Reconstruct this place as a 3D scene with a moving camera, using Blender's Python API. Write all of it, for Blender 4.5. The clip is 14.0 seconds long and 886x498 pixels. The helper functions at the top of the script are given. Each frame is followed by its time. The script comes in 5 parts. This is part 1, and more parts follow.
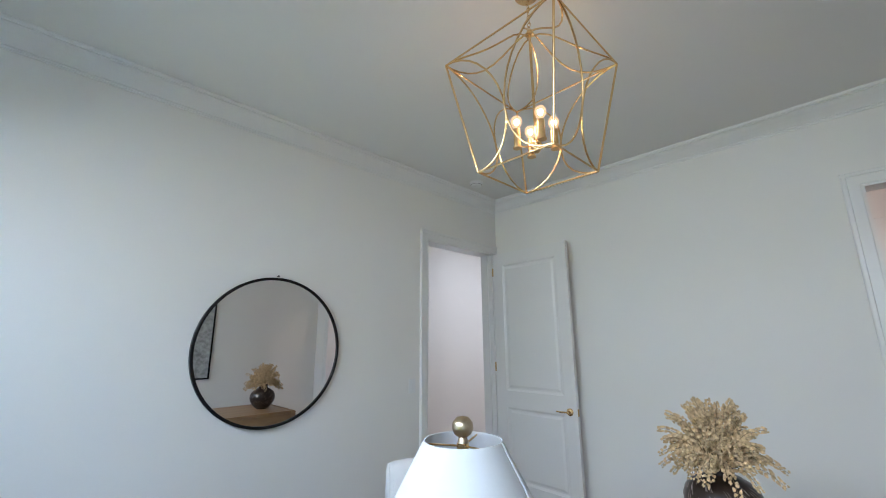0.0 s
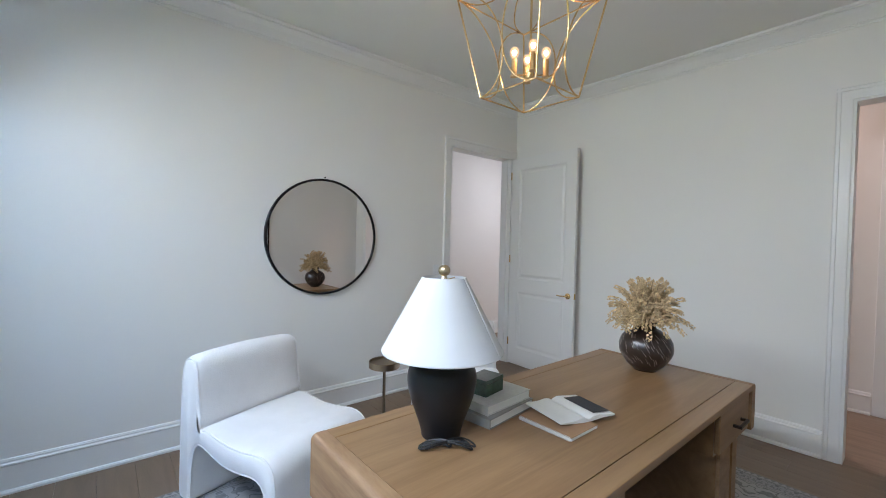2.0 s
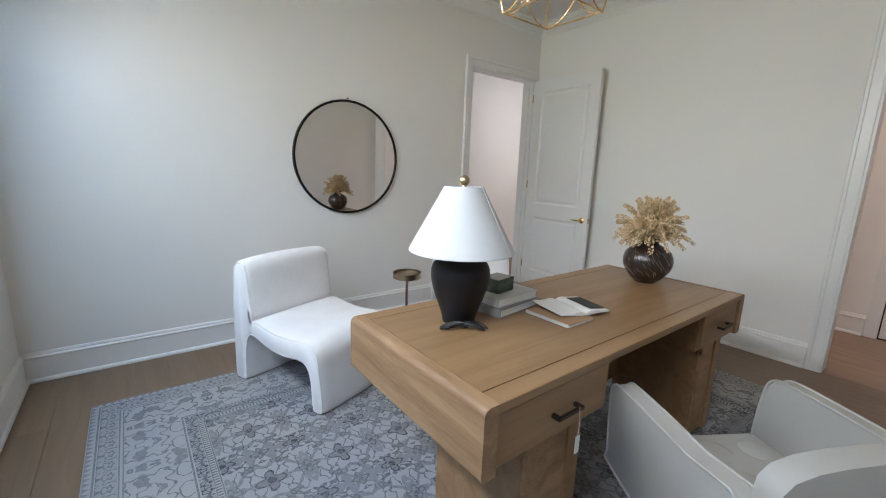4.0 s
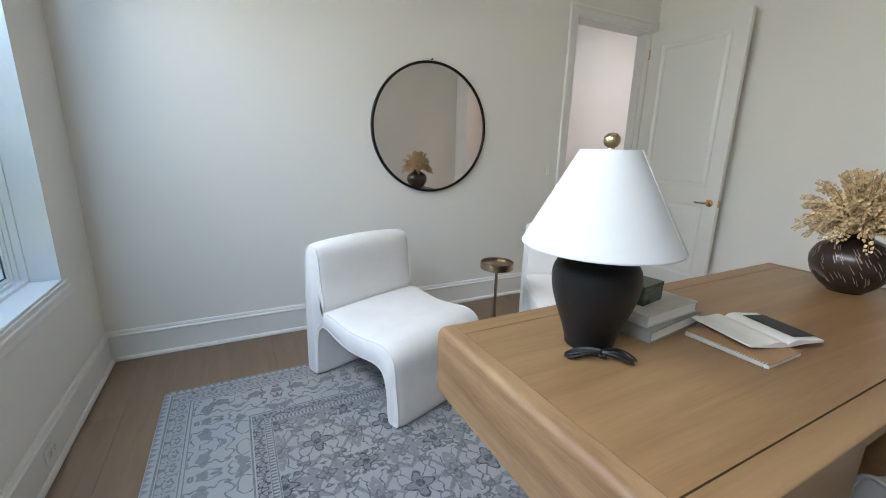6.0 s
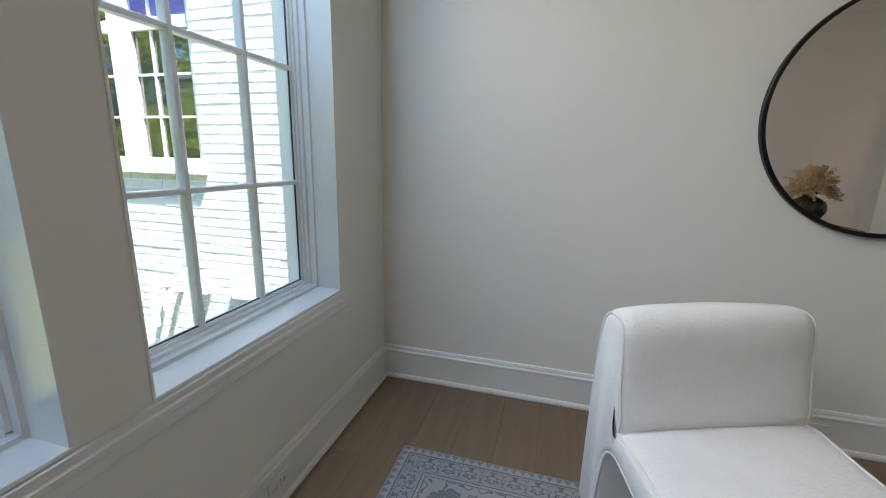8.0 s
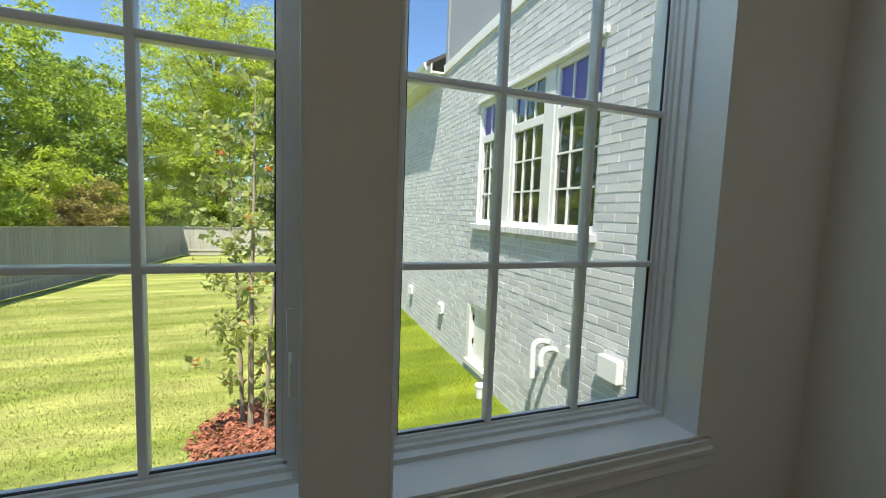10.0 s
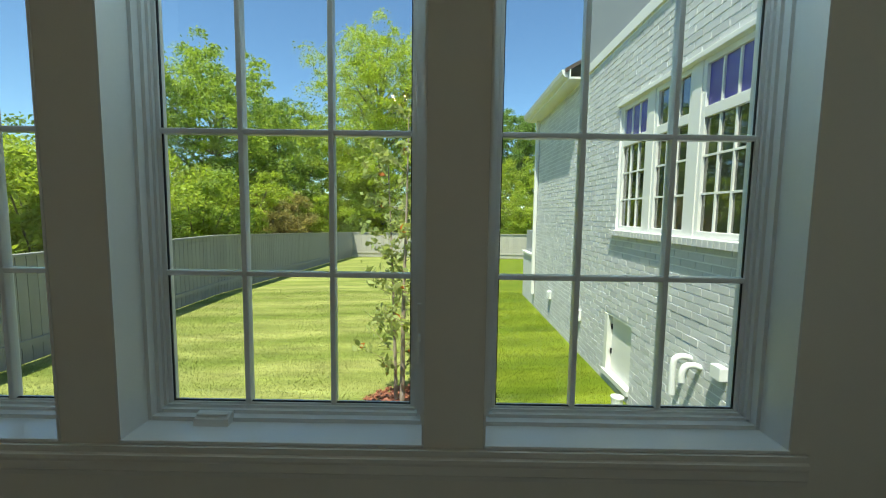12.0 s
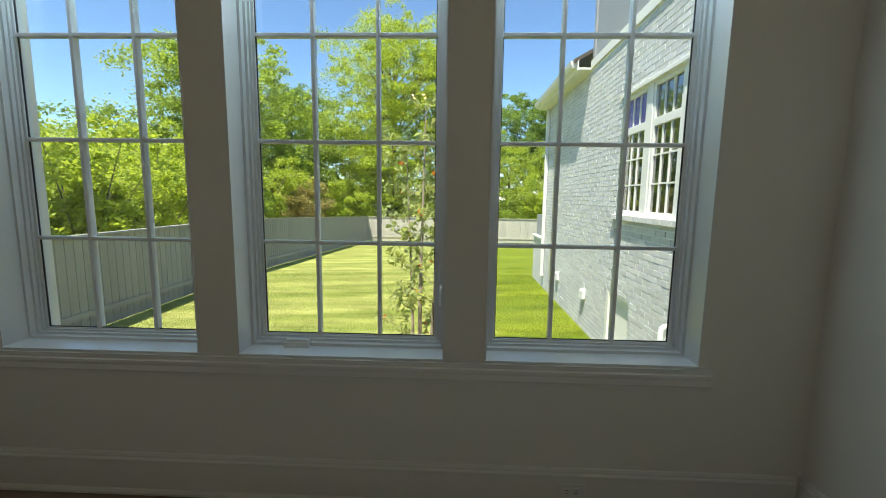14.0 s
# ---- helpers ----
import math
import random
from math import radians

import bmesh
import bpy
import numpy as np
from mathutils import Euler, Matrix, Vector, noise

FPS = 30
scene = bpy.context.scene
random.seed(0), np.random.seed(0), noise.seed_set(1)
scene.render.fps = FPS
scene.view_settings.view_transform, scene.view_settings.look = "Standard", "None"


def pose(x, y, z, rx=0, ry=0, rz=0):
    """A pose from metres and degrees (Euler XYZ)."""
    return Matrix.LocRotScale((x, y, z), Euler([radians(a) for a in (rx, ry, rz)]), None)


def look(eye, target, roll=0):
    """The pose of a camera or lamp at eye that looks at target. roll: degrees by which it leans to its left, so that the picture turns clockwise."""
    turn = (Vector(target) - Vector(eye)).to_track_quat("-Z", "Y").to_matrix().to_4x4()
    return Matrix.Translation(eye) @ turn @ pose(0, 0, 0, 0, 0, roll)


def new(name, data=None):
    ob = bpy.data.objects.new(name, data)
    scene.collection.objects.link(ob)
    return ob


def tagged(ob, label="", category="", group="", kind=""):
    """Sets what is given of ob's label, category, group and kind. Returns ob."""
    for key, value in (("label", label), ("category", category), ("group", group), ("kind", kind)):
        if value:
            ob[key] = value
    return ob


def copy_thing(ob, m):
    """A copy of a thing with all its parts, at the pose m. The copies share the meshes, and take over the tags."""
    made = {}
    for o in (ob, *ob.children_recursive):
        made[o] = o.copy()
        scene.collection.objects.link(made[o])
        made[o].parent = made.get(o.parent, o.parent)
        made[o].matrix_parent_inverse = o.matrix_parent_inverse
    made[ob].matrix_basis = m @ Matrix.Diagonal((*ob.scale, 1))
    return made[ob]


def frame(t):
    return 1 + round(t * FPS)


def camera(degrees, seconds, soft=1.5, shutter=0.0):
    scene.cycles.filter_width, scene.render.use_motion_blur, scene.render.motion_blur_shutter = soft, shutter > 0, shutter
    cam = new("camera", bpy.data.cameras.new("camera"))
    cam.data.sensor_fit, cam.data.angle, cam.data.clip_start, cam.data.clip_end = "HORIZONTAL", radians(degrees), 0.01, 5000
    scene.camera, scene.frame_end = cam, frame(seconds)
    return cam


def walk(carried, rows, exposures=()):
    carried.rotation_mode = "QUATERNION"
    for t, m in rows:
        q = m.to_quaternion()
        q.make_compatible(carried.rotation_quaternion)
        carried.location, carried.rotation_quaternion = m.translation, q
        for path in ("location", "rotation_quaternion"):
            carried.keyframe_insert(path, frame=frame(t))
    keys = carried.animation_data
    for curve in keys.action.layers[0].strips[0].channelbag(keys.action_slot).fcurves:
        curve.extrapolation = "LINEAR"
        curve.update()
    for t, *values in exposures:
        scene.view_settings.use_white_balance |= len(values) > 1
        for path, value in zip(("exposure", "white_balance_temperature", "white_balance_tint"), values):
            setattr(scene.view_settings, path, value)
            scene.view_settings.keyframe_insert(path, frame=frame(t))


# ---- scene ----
cam = camera(95.1, 14.0, soft=1.0)
PATH = [
    (0, (0.152, 0.8, 1.534), (1.524, 2.185, 1.98), -0.4),
    (0.5, (0.056, 0.634, 1.516), (1.399, 2.075, 1.864), 0.3),
    (1, (-0.033, 0.527, 1.518), (1.296, 2.005, 1.741), 0.6),
    (1.5, (-0.075, 0.416, 1.503), (1.229, 1.93, 1.592), 0.9),
    (2, (-0.13, 0.305, 1.472), (1.154, 1.838, 1.433), 1.3),
    (2.5, (-0.198, 0.221, 1.444), (1.06, 1.768, 1.289), 1.6),
    (3, (-0.249, 0.168, 1.421), (0.99, 1.719, 1.175), 1.7),
    (3.2, (-0.265, 0.151, 1.415), (0.966, 1.702, 1.136), 1.6),
    (5.3, (-0.234, 0.281, 1.373), (0.867, 1.883, 0.902), 1.4),
    (5.5, (-0.182, 0.382, 1.339), (0.868, 2.021, 0.879), 1.2),
    (6, (-0.107, 0.609, 1.34), (0.783, 2.334, 0.857), 1.3),
    (6.5, (-0.028, 0.816, 1.317), (0.61, 2.647, 0.823), 1.4),
    (7, (0.053, 1.062, 1.286), (0.354, 2.984, 0.821), 1.5),
    (7.5, (0.052, 1.233, 1.285), (-0.026, 3.177, 0.821), 1.6),
    (8, (0.026, 1.523, 1.279), (-0.494, 3.404, 0.841), 1.3),
    (8.5, (-0.034, 1.717, 1.293), (-1.008, 3.415, 0.881), 1.2),
    (9, (-0.121, 1.857, 1.28), (-1.486, 3.276, 0.929), 1.6),
    (9.2, (-0.141, 1.936, 1.285), (-1.651, 3.209, 0.966), 1.8),
    (11.3, (0.120, 2.045, 1.346), (-1.873, 2.116, 1.195), 1.3),
    (11.5, (0.161, 2.061, 1.372), (-1.830, 2.095, 1.185), 1.0),
    (12, (0.256, 2.071, 1.371), (-1.736, 2.063, 1.193), 0.8),
    (12.5, (0.337, 2.076, 1.387), (-1.652, 2.043, 1.177), 0.7),
    (13, (0.481, 2.112, 1.381), (-1.505, 2.036, 1.160), 0.5),
    (13.5, (0.633, 2.106, 1.386), (-1.351, 2.025, 1.145), 0.8),
    (14, (0.791, 2.065, 1.380), (-1.192, 1.996, 1.127), 0.8),
]
EXPO = [(0.0, 2.65, 5350, 13), (3.0, 2.65, 5750, 16), (5.5, 2.68, 6000, 14), (6.5, 2.6, 5950, 13), (8.0, 2.15, 6350, 16), (9.0, 1.55, 6750, 18), (11.3, 0.72, 6750, -6), (12.5, 0.78, 6750, -4), (14.0, 1.05, 6900, 5)]
walk(cam, [(t, look(eye, target, roll)) for t, eye, target, roll in PATH], EXPO)
# ---------------------------------------------------------------- light
SUN_DIR = Vector((-0.40, 0.22, -1.0)).normalized()
world = bpy.data.worlds.new("sky")
scene.world = world
world.use_nodes = True
wn = world.node_tree
sky = wn.nodes.new("ShaderNodeTexSky")
sky.sky_type = "NISHITA"
sky.sun_disc = False
sky.sun_elevation = math.asin(-SUN_DIR.z)
sky.sun_rotation = math.atan2(-SUN_DIR.x, -SUN_DIR.y)
sky.altitude = 0
sky.ozone_density = 8.0
sky.dust_density = 0.0
wn.links.new(sky.outputs[0], wn.nodes["Background"].inputs[0])
wn.nodes["Background"].inputs[1].default_value = 0.125
sun = new("sun", bpy.data.lights.new("sun", "SUN"))
sun.data.energy = 4.9
sun.data.angle = radians(0.5)
sun.data.color = (1.0, 0.95, 0.87)
sun.matrix_world = look((0, 0, 20), Vector((0, 0, 20)) + SUN_DIR)

# sky light that the window openings let in, at the head of each opening
for yc in (0.4765, 1.5625, 2.6485):
    lamp_w = new("window_skylight", bpy.data.lights.new("window_skylight", "AREA"))
    lamp_w.data.shape, lamp_w.data.size, lamp_w.data.size_y = "RECTANGLE", 0.84, 0.20
    lamp_w.data.energy = 2.1
    lamp_w.data.color = (0.97, 0.96, 0.88)
    lamp_w.matrix_world = look((-1.0, yc, 2.49), (1.0, yc, 1.25))
    lamp_w.data.spread = radians(120)
    lamp_s = new("reveal_skylight", bpy.data.lights.new("reveal_skylight", "AREA"))
    lamp_s.data.shape, lamp_s.data.size, lamp_s.data.size_y = "RECTANGLE", 0.84, 0.08
    lamp_s.data.energy = 1.5
    lamp_s.data.color = (0.52, 0.77, 1.0)
    lamp_s.matrix_world = look((-0.965, yc, 2.56), (-0.960, yc, 0.7))
    lamp_s.data.spread = radians(150)

# ---------------------------------------------------------------- materials


def mat(name, color, rough=0.5, metal=0.0, vary=0.06, scale=6.0, fine=120.0, bump=0.05, bump_scale=None, dist=0.002, spec=0.5, stretch=(1, 1, 1), random_tint=0.0, coat=0.0, island=False):
    m = bpy.data.materials.new(name)
    m.use_nodes = True
    nt = m.node_tree
    N, L = nt.nodes, nt.links
    b = N["Principled BSDF"]
    b.inputs["Roughness"].default_value = rough
    b.inputs["Metallic"].default_value = metal
    b.inputs["Specular IOR Level"].default_value = spec
    b.inputs["Coat Weight"].default_value = coat
    tc = N.new("ShaderNodeTexCoord")
    mp = N.new("ShaderNodeMapping")
    mp.inputs["Scale"].default_value = stretch
    L.new(tc.outputs["Object"], mp.inputs[0])
    n1 = N.new("ShaderNodeTexNoise")
    n1.inputs["Scale"].default_value = scale
    n1.inputs["Detail"].default_value = 4
    n2 = N.new("ShaderNodeTexNoise")
    n2.inputs["Scale"].default_value = fine
    n2.inputs["Detail"].default_value = 3
    L.new(mp.outputs[0], n1.inputs[0])
    L.new(mp.outputs[0], n2.inputs[0])
    add = N.new("ShaderNodeMath")
    add.operation = "ADD"
    L.new(n1.outputs["Fac"], add.inputs[0])
    L.new(n2.outputs["Fac"], add.inputs[1])
    mr = N.new("ShaderNodeMapRange")
    mr.inputs["From Min"].default_value, mr.inputs["From Max"].default_value = 0.6, 1.4
    mr.inputs["To Min"].default_value, mr.inputs["To Max"].default_value = 1 - vary, 1 + vary
    L.new(add.outputs[0], mr.inputs[0])
    value = mr.outputs[0]
    if random_tint or island:
        if island:
            oi = N.new("ShaderNodeNewGeometry")
            src = oi.outputs["Random Per Island"]
        else:
            oi = N.new("ShaderNodeObjectInfo")
            src = oi.outputs["Random"]
        r2 = N.new("ShaderNodeMapRange")
        r2.inputs["To Min"].default_value, r2.inputs["To Max"].default_value = 1 - random_tint, 1 + random_tint
        L.new(src, r2.inputs[0])
        mu = N.new("ShaderNodeMath")
        mu.operation = "MULTIPLY"
        L.new(value, mu.inputs[0])
        L.new(r2.outputs[0], mu.inputs[1])
        value = mu.outputs[0]
    hs = N.new("ShaderNodeHueSaturation")
    hs.inputs["Color"].default_value = (*color, 1)
    L.new(value, hs.inputs["Value"])
    L.new(hs.outputs[0], b.inputs["Base Color"])
    if bump:
        bp = N.new("ShaderNodeBump")
        bp.inputs["Strength"].default_value = bump
        bp.inputs["Distance"].default_value = dist
        n3 = n2
        if bump_scale:
            n3 = N.new("ShaderNodeTexNoise")
            n3.inputs["Scale"].default_value = bump_scale
            n3.inputs["Detail"].default_value = 4
            L.new(mp.outputs[0], n3.inputs[0])
        L.new(n3.outputs["Fac"], bp.inputs["Height"])
        L.new(bp.outputs[0], b.inputs["Normal"])
    return m


def wood(name, dark, light, stretch, rough=0.45, ring=9.0, tint=0.0):
    """Long grain along the axis whose stretch is small."""
    m = bpy.data.materials.new(name)
    m.use_nodes = True
    N, L = m.node_tree.nodes, m.node_tree.links
    b = N["Principled BSDF"]
    b.inputs["Roughness"].default_value = rough
    tc = N.new("ShaderNodeTexCoord")
    mp = N.new("ShaderNodeMapping")
    mp.inputs["Scale"].default_value = stretch
    L.new(tc.outputs["Object"], mp.inputs[0])
    big = N.new("ShaderNodeTexNoise")
    big.inputs["Scale"].default_value = ring
    big.inputs["Detail"].default_value = 6
    big.inputs["Distortion"].default_value = 0.8
    grain = N.new("ShaderNodeTexNoise")
    grain.inputs["Scale"].default_value = ring * 9
    grain.inputs["Detail"].default_value = 5
    L.new(mp.outputs[0], big.inputs[0])
    L.new(mp.outputs[0], grain.inputs[0])
    mx = N.new("ShaderNodeMath")
    mx.operation = "MULTIPLY_ADD"
    mx.inputs[1].default_value = 0.35
    L.new(grain.outputs["Fac"], mx.inputs[0])
    L.new(big.outputs["Fac"], mx.inputs[2])
    cr = N.new("ShaderNodeValToRGB")
    cr.color_ramp.elements[0].position, cr.color_ramp.elements[0].color = 0.42, (*dark, 1)
    cr.color_ramp.elements[1].position, cr.color_ramp.elements[1].color = 0.92, (*light, 1)
    L.new(mx.outputs[0], cr.inputs[0])
    out = cr.outputs[0]
    if tint:
        oi = N.new("ShaderNodeObjectInfo")
        r2 = N.new("ShaderNodeMapRange")
        r2.inputs["To Min"].default_value, r2.inputs["To Max"].default_value = 1 - tint, 1 + tint
        L.new(oi.outputs["Random"], r2.inputs[0])
        hs = N.new("ShaderNodeHueSaturation")
        L.new(out, hs.inputs["Color"])
        L.new(r2.outputs[0], hs.inputs["Value"])
        out = hs.outputs[0]
    L.new(out, b.inputs["Base Color"])
    bp = N.new("ShaderNodeBump")
    bp.inputs["Strength"].default_value = 0.135
    bp.inputs["Distance"].default_value = 0.001
    L.new(grain.outputs["Fac"], bp.inputs["Height"])
    L.new(bp.outputs[0], b.inputs["Normal"])
    return m


def glass(name, tint=(1, 1, 1), rough=0.0):
    m = bpy.data.materials.new(name)
    m.use_nodes = True
    b = m.node_tree.nodes["Principled BSDF"]
    b.inputs["Base Color"].default_value = (*tint, 1)
    b.inputs["Transmission Weight"].default_value = 1
    b.inputs["Roughness"].default_value = rough
    b.inputs["IOR"].default_value = 1.45
    return m


WALL = mat("wall_paint", (0.80, 0.78, 0.735), 0.6, vary=0.015, scale=1.5, fine=260, bump=0.08, dist=0.0006)
CEIL = mat("ceiling_paint", (0.78, 0.77, 0.735), 0.75, vary=0.015, scale=1.2, fine=260, bump=0.06, dist=0.0006)
TRIM = mat("trim_paint", (0.79, 0.78, 0.75), 0.32, vary=0.012, scale=2.0, fine=90, bump=0.03, dist=0.0005)
WIN = mat("window_paint", (0.80, 0.81, 0.81), 0.22, vary=0.015, scale=3.0, fine=90, bump=0.03, dist=0.0005)
FLOOR = wood("floor_oak", (0.170, 0.112, 0.066), (0.212, 0.143, 0.088), (7, 0.6, 7), 0.42, 3.0, 0.04)
HALLFLOOR = wood("hall_oak", (0.19, 0.12, 0.075), (0.29, 0.195, 0.125), (7, 0.6, 7), 0.42, 3.0)
DESK = wood("desk_oak", (0.215, 0.121, 0.052), (0.325, 0.196, 0.094), (0.55, 7, 7), 0.36, 2.0)
DESKEND = wood("desk_end_grain", (0.195, 0.105, 0.050), (0.385, 0.240, 0.125), (4, 0.7, 6), 0.5, 2.6)
GASKET = mat("dark_gasket", (0.03, 0.032, 0.034), 0.6)
DARKWOOD = mat("dark_gap", (0.045, 0.032, 0.022), 0.7)
BOUCLE = mat("white_boucle", (0.80, 0.785, 0.77), 0.95, vary=0.05, scale=10, fine=200, bump=0.55, bump_scale=130, dist=0.004, spec=0.15)
LEATHER = mat("pale_leather", (0.38, 0.365, 0.33), 0.42, vary=0.03, scale=8, fine=300, bump=0.15, dist=0.0008)
BRASS = mat("brushed_brass", (0.72, 0.51, 0.24), 0.27, 1.0, vary=0.06, scale=14, fine=200, bump=0.03, dist=0.0004)
ANTIQUE = mat("antique_brass", (0.50, 0.41, 0.28), 0.32, 1.0, vary=0.12, scale=14, fine=150, bump=0.04, dist=0.0004)
BRONZE = mat("aged_bronze", (0.30, 0.23, 0.15), 0.3, 1.0, vary=0.12, scale=12, fine=150, bump=0.03, dist=0.0004)
BLACK = mat("black_metal", (0.012, 0.012, 0.013), 0.38, 0.6, vary=0.1, bump=0.02)
HANDLEM = mat("dark_bronze_pull", (0.06, 0.045, 0.035), 0.4, 0.8, vary=0.1, bump=0.02)
CERAMIC = mat("matte_black_ceramic", (0.008, 0.008, 0.009), 0.42, spec=0.35, vary=0.2, scale=18, fine=150, bump=0.12, bump_scale=60, dist=0.001)
CORD = mat("black_cord", (0.012, 0.012, 0.012), 0.5)
SHADE = mat("white_linen_shade", (0.64, 0.645, 0.655), 0.9, vary=0.02, scale=20, fine=400, bump=0.08, dist=0.0006, spec=0.2)
PAPER = mat("white_paper", (0.78, 0.77, 0.73), 0.85, vary=0.03, scale=8, fine=60, bump=0.03)
KRAFT = mat("kraft_board", (0.36, 0.215, 0.115), 0.8, vary=0.08, scale=20, fine=200, bump=0.05)
GREYCLOTH = mat("grey_book_cloth", (0.29, 0.285, 0.27), 0.85, vary=0.06, scale=14, fine=300, bump=0.1)
PALEBOOK = mat("pale_book_cover", (0.60, 0.595, 0.57), 0.6, vary=0.10, scale=9, fine=60, bump=0.03)
DARKCARD = mat("charcoal_card", (0.045, 0.046, 0.048), 0.7, vary=0.06)
PLASTIC = mat("white_plastic", (0.77, 0.77, 0.75), 0.35, vary=0.01, bump=0.0)
MARBLE = mat("white_marble", (0.70, 0.69, 0.67), 0.25, vary=0.12, scale=7, fine=25, bump=0.0)
STRAW = mat("dried_flower", (0.66, 0.50, 0.29), 0.9, vary=0.2, scale=30, fine=200, bump=0.0, random_tint=0.22, island=True, spec=0.2)
STEM = mat("dried_stem", (0.28, 0.21, 0.11), 0.9, bump=0.0)
BULBBASE = mat("candle_sleeve", (0.70, 0.48, 0.22), 0.35, 1.0)

MIRROR = bpy.data.materials.new("mirror_silver")
MIRROR.use_nodes = True
mb = MIRROR.node_tree.nodes["Principled BSDF"]
mb.inputs["Base Color"].default_value = (0.80, 0.79, 0.78, 1)
mb.inputs["Metallic"].default_value, mb.inputs["Roughness"].default_value = 1.0, 0.01
GLASS = glass("window_glass", (0.97, 1.0, 0.99))
BULBGLASS = bpy.data.materials.new("lit_bulb")
BULBGLASS.use_nodes = True
bb = BULBGLASS.node_tree.nodes["Principled BSDF"]
bb.inputs["Base Color"].default_value = (1, 0.85, 0.65, 1)
bb.inputs["Emission Color"].default_value = (1.0, 0.56, 0.26, 1)
bb.inputs["Emission Strength"].default_value = 60
GLOBE = bpy.data.materials.new("clear_bulb_globe")
GLOBE.use_nodes = True
gn = GLOBE.node_tree
g_clear, g_glow, g_mix = gn.nodes.new("ShaderNodeBsdfTransparent"), gn.nodes.new("ShaderNodeEmission"), gn.nodes.new("ShaderNodeMixShader")
g_glow.inputs[0].default_value, g_glow.inputs[1].default_value = (1.0, 0.50, 0.20, 1), 0.42
g_mix.inputs[0].default_value = 0.32
gn.links.new(g_clear.outputs[0], g_mix.inputs[1])
gn.links.new(g_glow.outputs[0], g_mix.inputs[2])
gn.links.new(g_mix.outputs[0], gn.nodes["Material Output"].inputs[0])

# ---------------------------------------------------------------- mesh helpers


def mesh(name, bm, material, smooth=False):
    bmesh.ops.recalc_face_normals(bm, faces=bm.faces)
    me = bpy.data.meshes.new(name)
    bm.to_mesh(me)
    bm.free()
    me.materials.append(material)
    if smooth:
        me.polygons.foreach_set("use_smooth", [True] * len(me.polygons))
        me.set_sharp_from_angle(angle=radians(38))
    return me


def part(name, bm, material, parent=None, label="", smooth=False, m=None):
    ob = new(name, mesh(name, bm, material, smooth))
    if m is not None:
        ob.matrix_basis = m
    if parent is not None:
        ob.parent = parent
    if label:
        ob["label"] = label
    return ob


def empty(name, m, label, category, group="", kind=""):
    ob = new(name)
    ob.empty_display_size = 0.05
    ob.matrix_basis = m
    return tagged(ob, label, category, group, kind)


def structure(name, bm, material, label, category):
    return tagged(part(name, bm, material), label, category, "", "structure")


def box(bm, x0, x1, y0, y1, z0, z1, bevel=0.0, seg=2):
    r = bmesh.ops.create_cube(bm, size=1)
    vs = r["verts"]
    for v in vs:
        v.co = Vector((x0 + (v.co.x + 0.5) * (x1 - x0), y0 + (v.co.y + 0.5) * (y1 - y0), z0 + (v.co.z + 0.5) * (z1 - z0)))
    if bevel:
        es = list({e for v in vs for e in v.link_edges})
        bmesh.ops.bevel(bm, geom=es, offset=bevel, segments=seg, profile=0.5, affect="EDGES")
    return bm


def boxes(*specs, bevel=0.0):
    bm = bmesh.new()
    for s in specs:
        box(bm, *s, bevel=bevel)
    return bm


def lathe(profile, n=40, bm=None, cap=True):
    """Turns (radius, height) pairs round z."""
    bm = bm or bmesh.new()
    rings = []
    for r, z in profile:
        rings.append([bm.verts.new((r * math.cos(2 * math.pi * i / n), r * math.sin(2 * math.pi * i / n), z)) for i in range(n)])
    for a, b in zip(rings, rings[1:]):
        for i in range(n):
            bm.faces.new((a[i], a[(i + 1) % n], b[(i + 1) % n], b[i]))
    if cap:
        if profile[0][0] > 1e-4:
            bm.faces.new(rings[0][::-1])
        if profile[-1][0] > 1e-4:
            bm.faces.new(rings[-1])
    bmesh.ops.remove_doubles(bm, verts=bm.verts, dist=1e-5)
    return bm


def smooth_line(pts, n=6, closed=False):
    """A Catmull-Rom line through the points."""
    pts = [Vector(p) for p in pts]
    out = []
    k = len(pts)
    for i in range(k if closed else k - 1):
        p0 = pts[(i - 1) % k] if closed or i > 0 else pts[0]
        p1, p2 = pts[i], pts[(i + 1) % k]
        p3 = pts[(i + 2) % k] if closed or i + 2 < k else pts[-1]
        for j in range(n):
            t = j / n
            out.append(0.5 * ((2 * p1) + (p2 - p0) * t + (2 * p0 - 5 * p1 + 4 * p2 - p3) * t * t + (3 * p1 - p0 - 3 * p2 + p3) * t ** 3))
    if not closed:
        out.append(pts[-1])
    return out


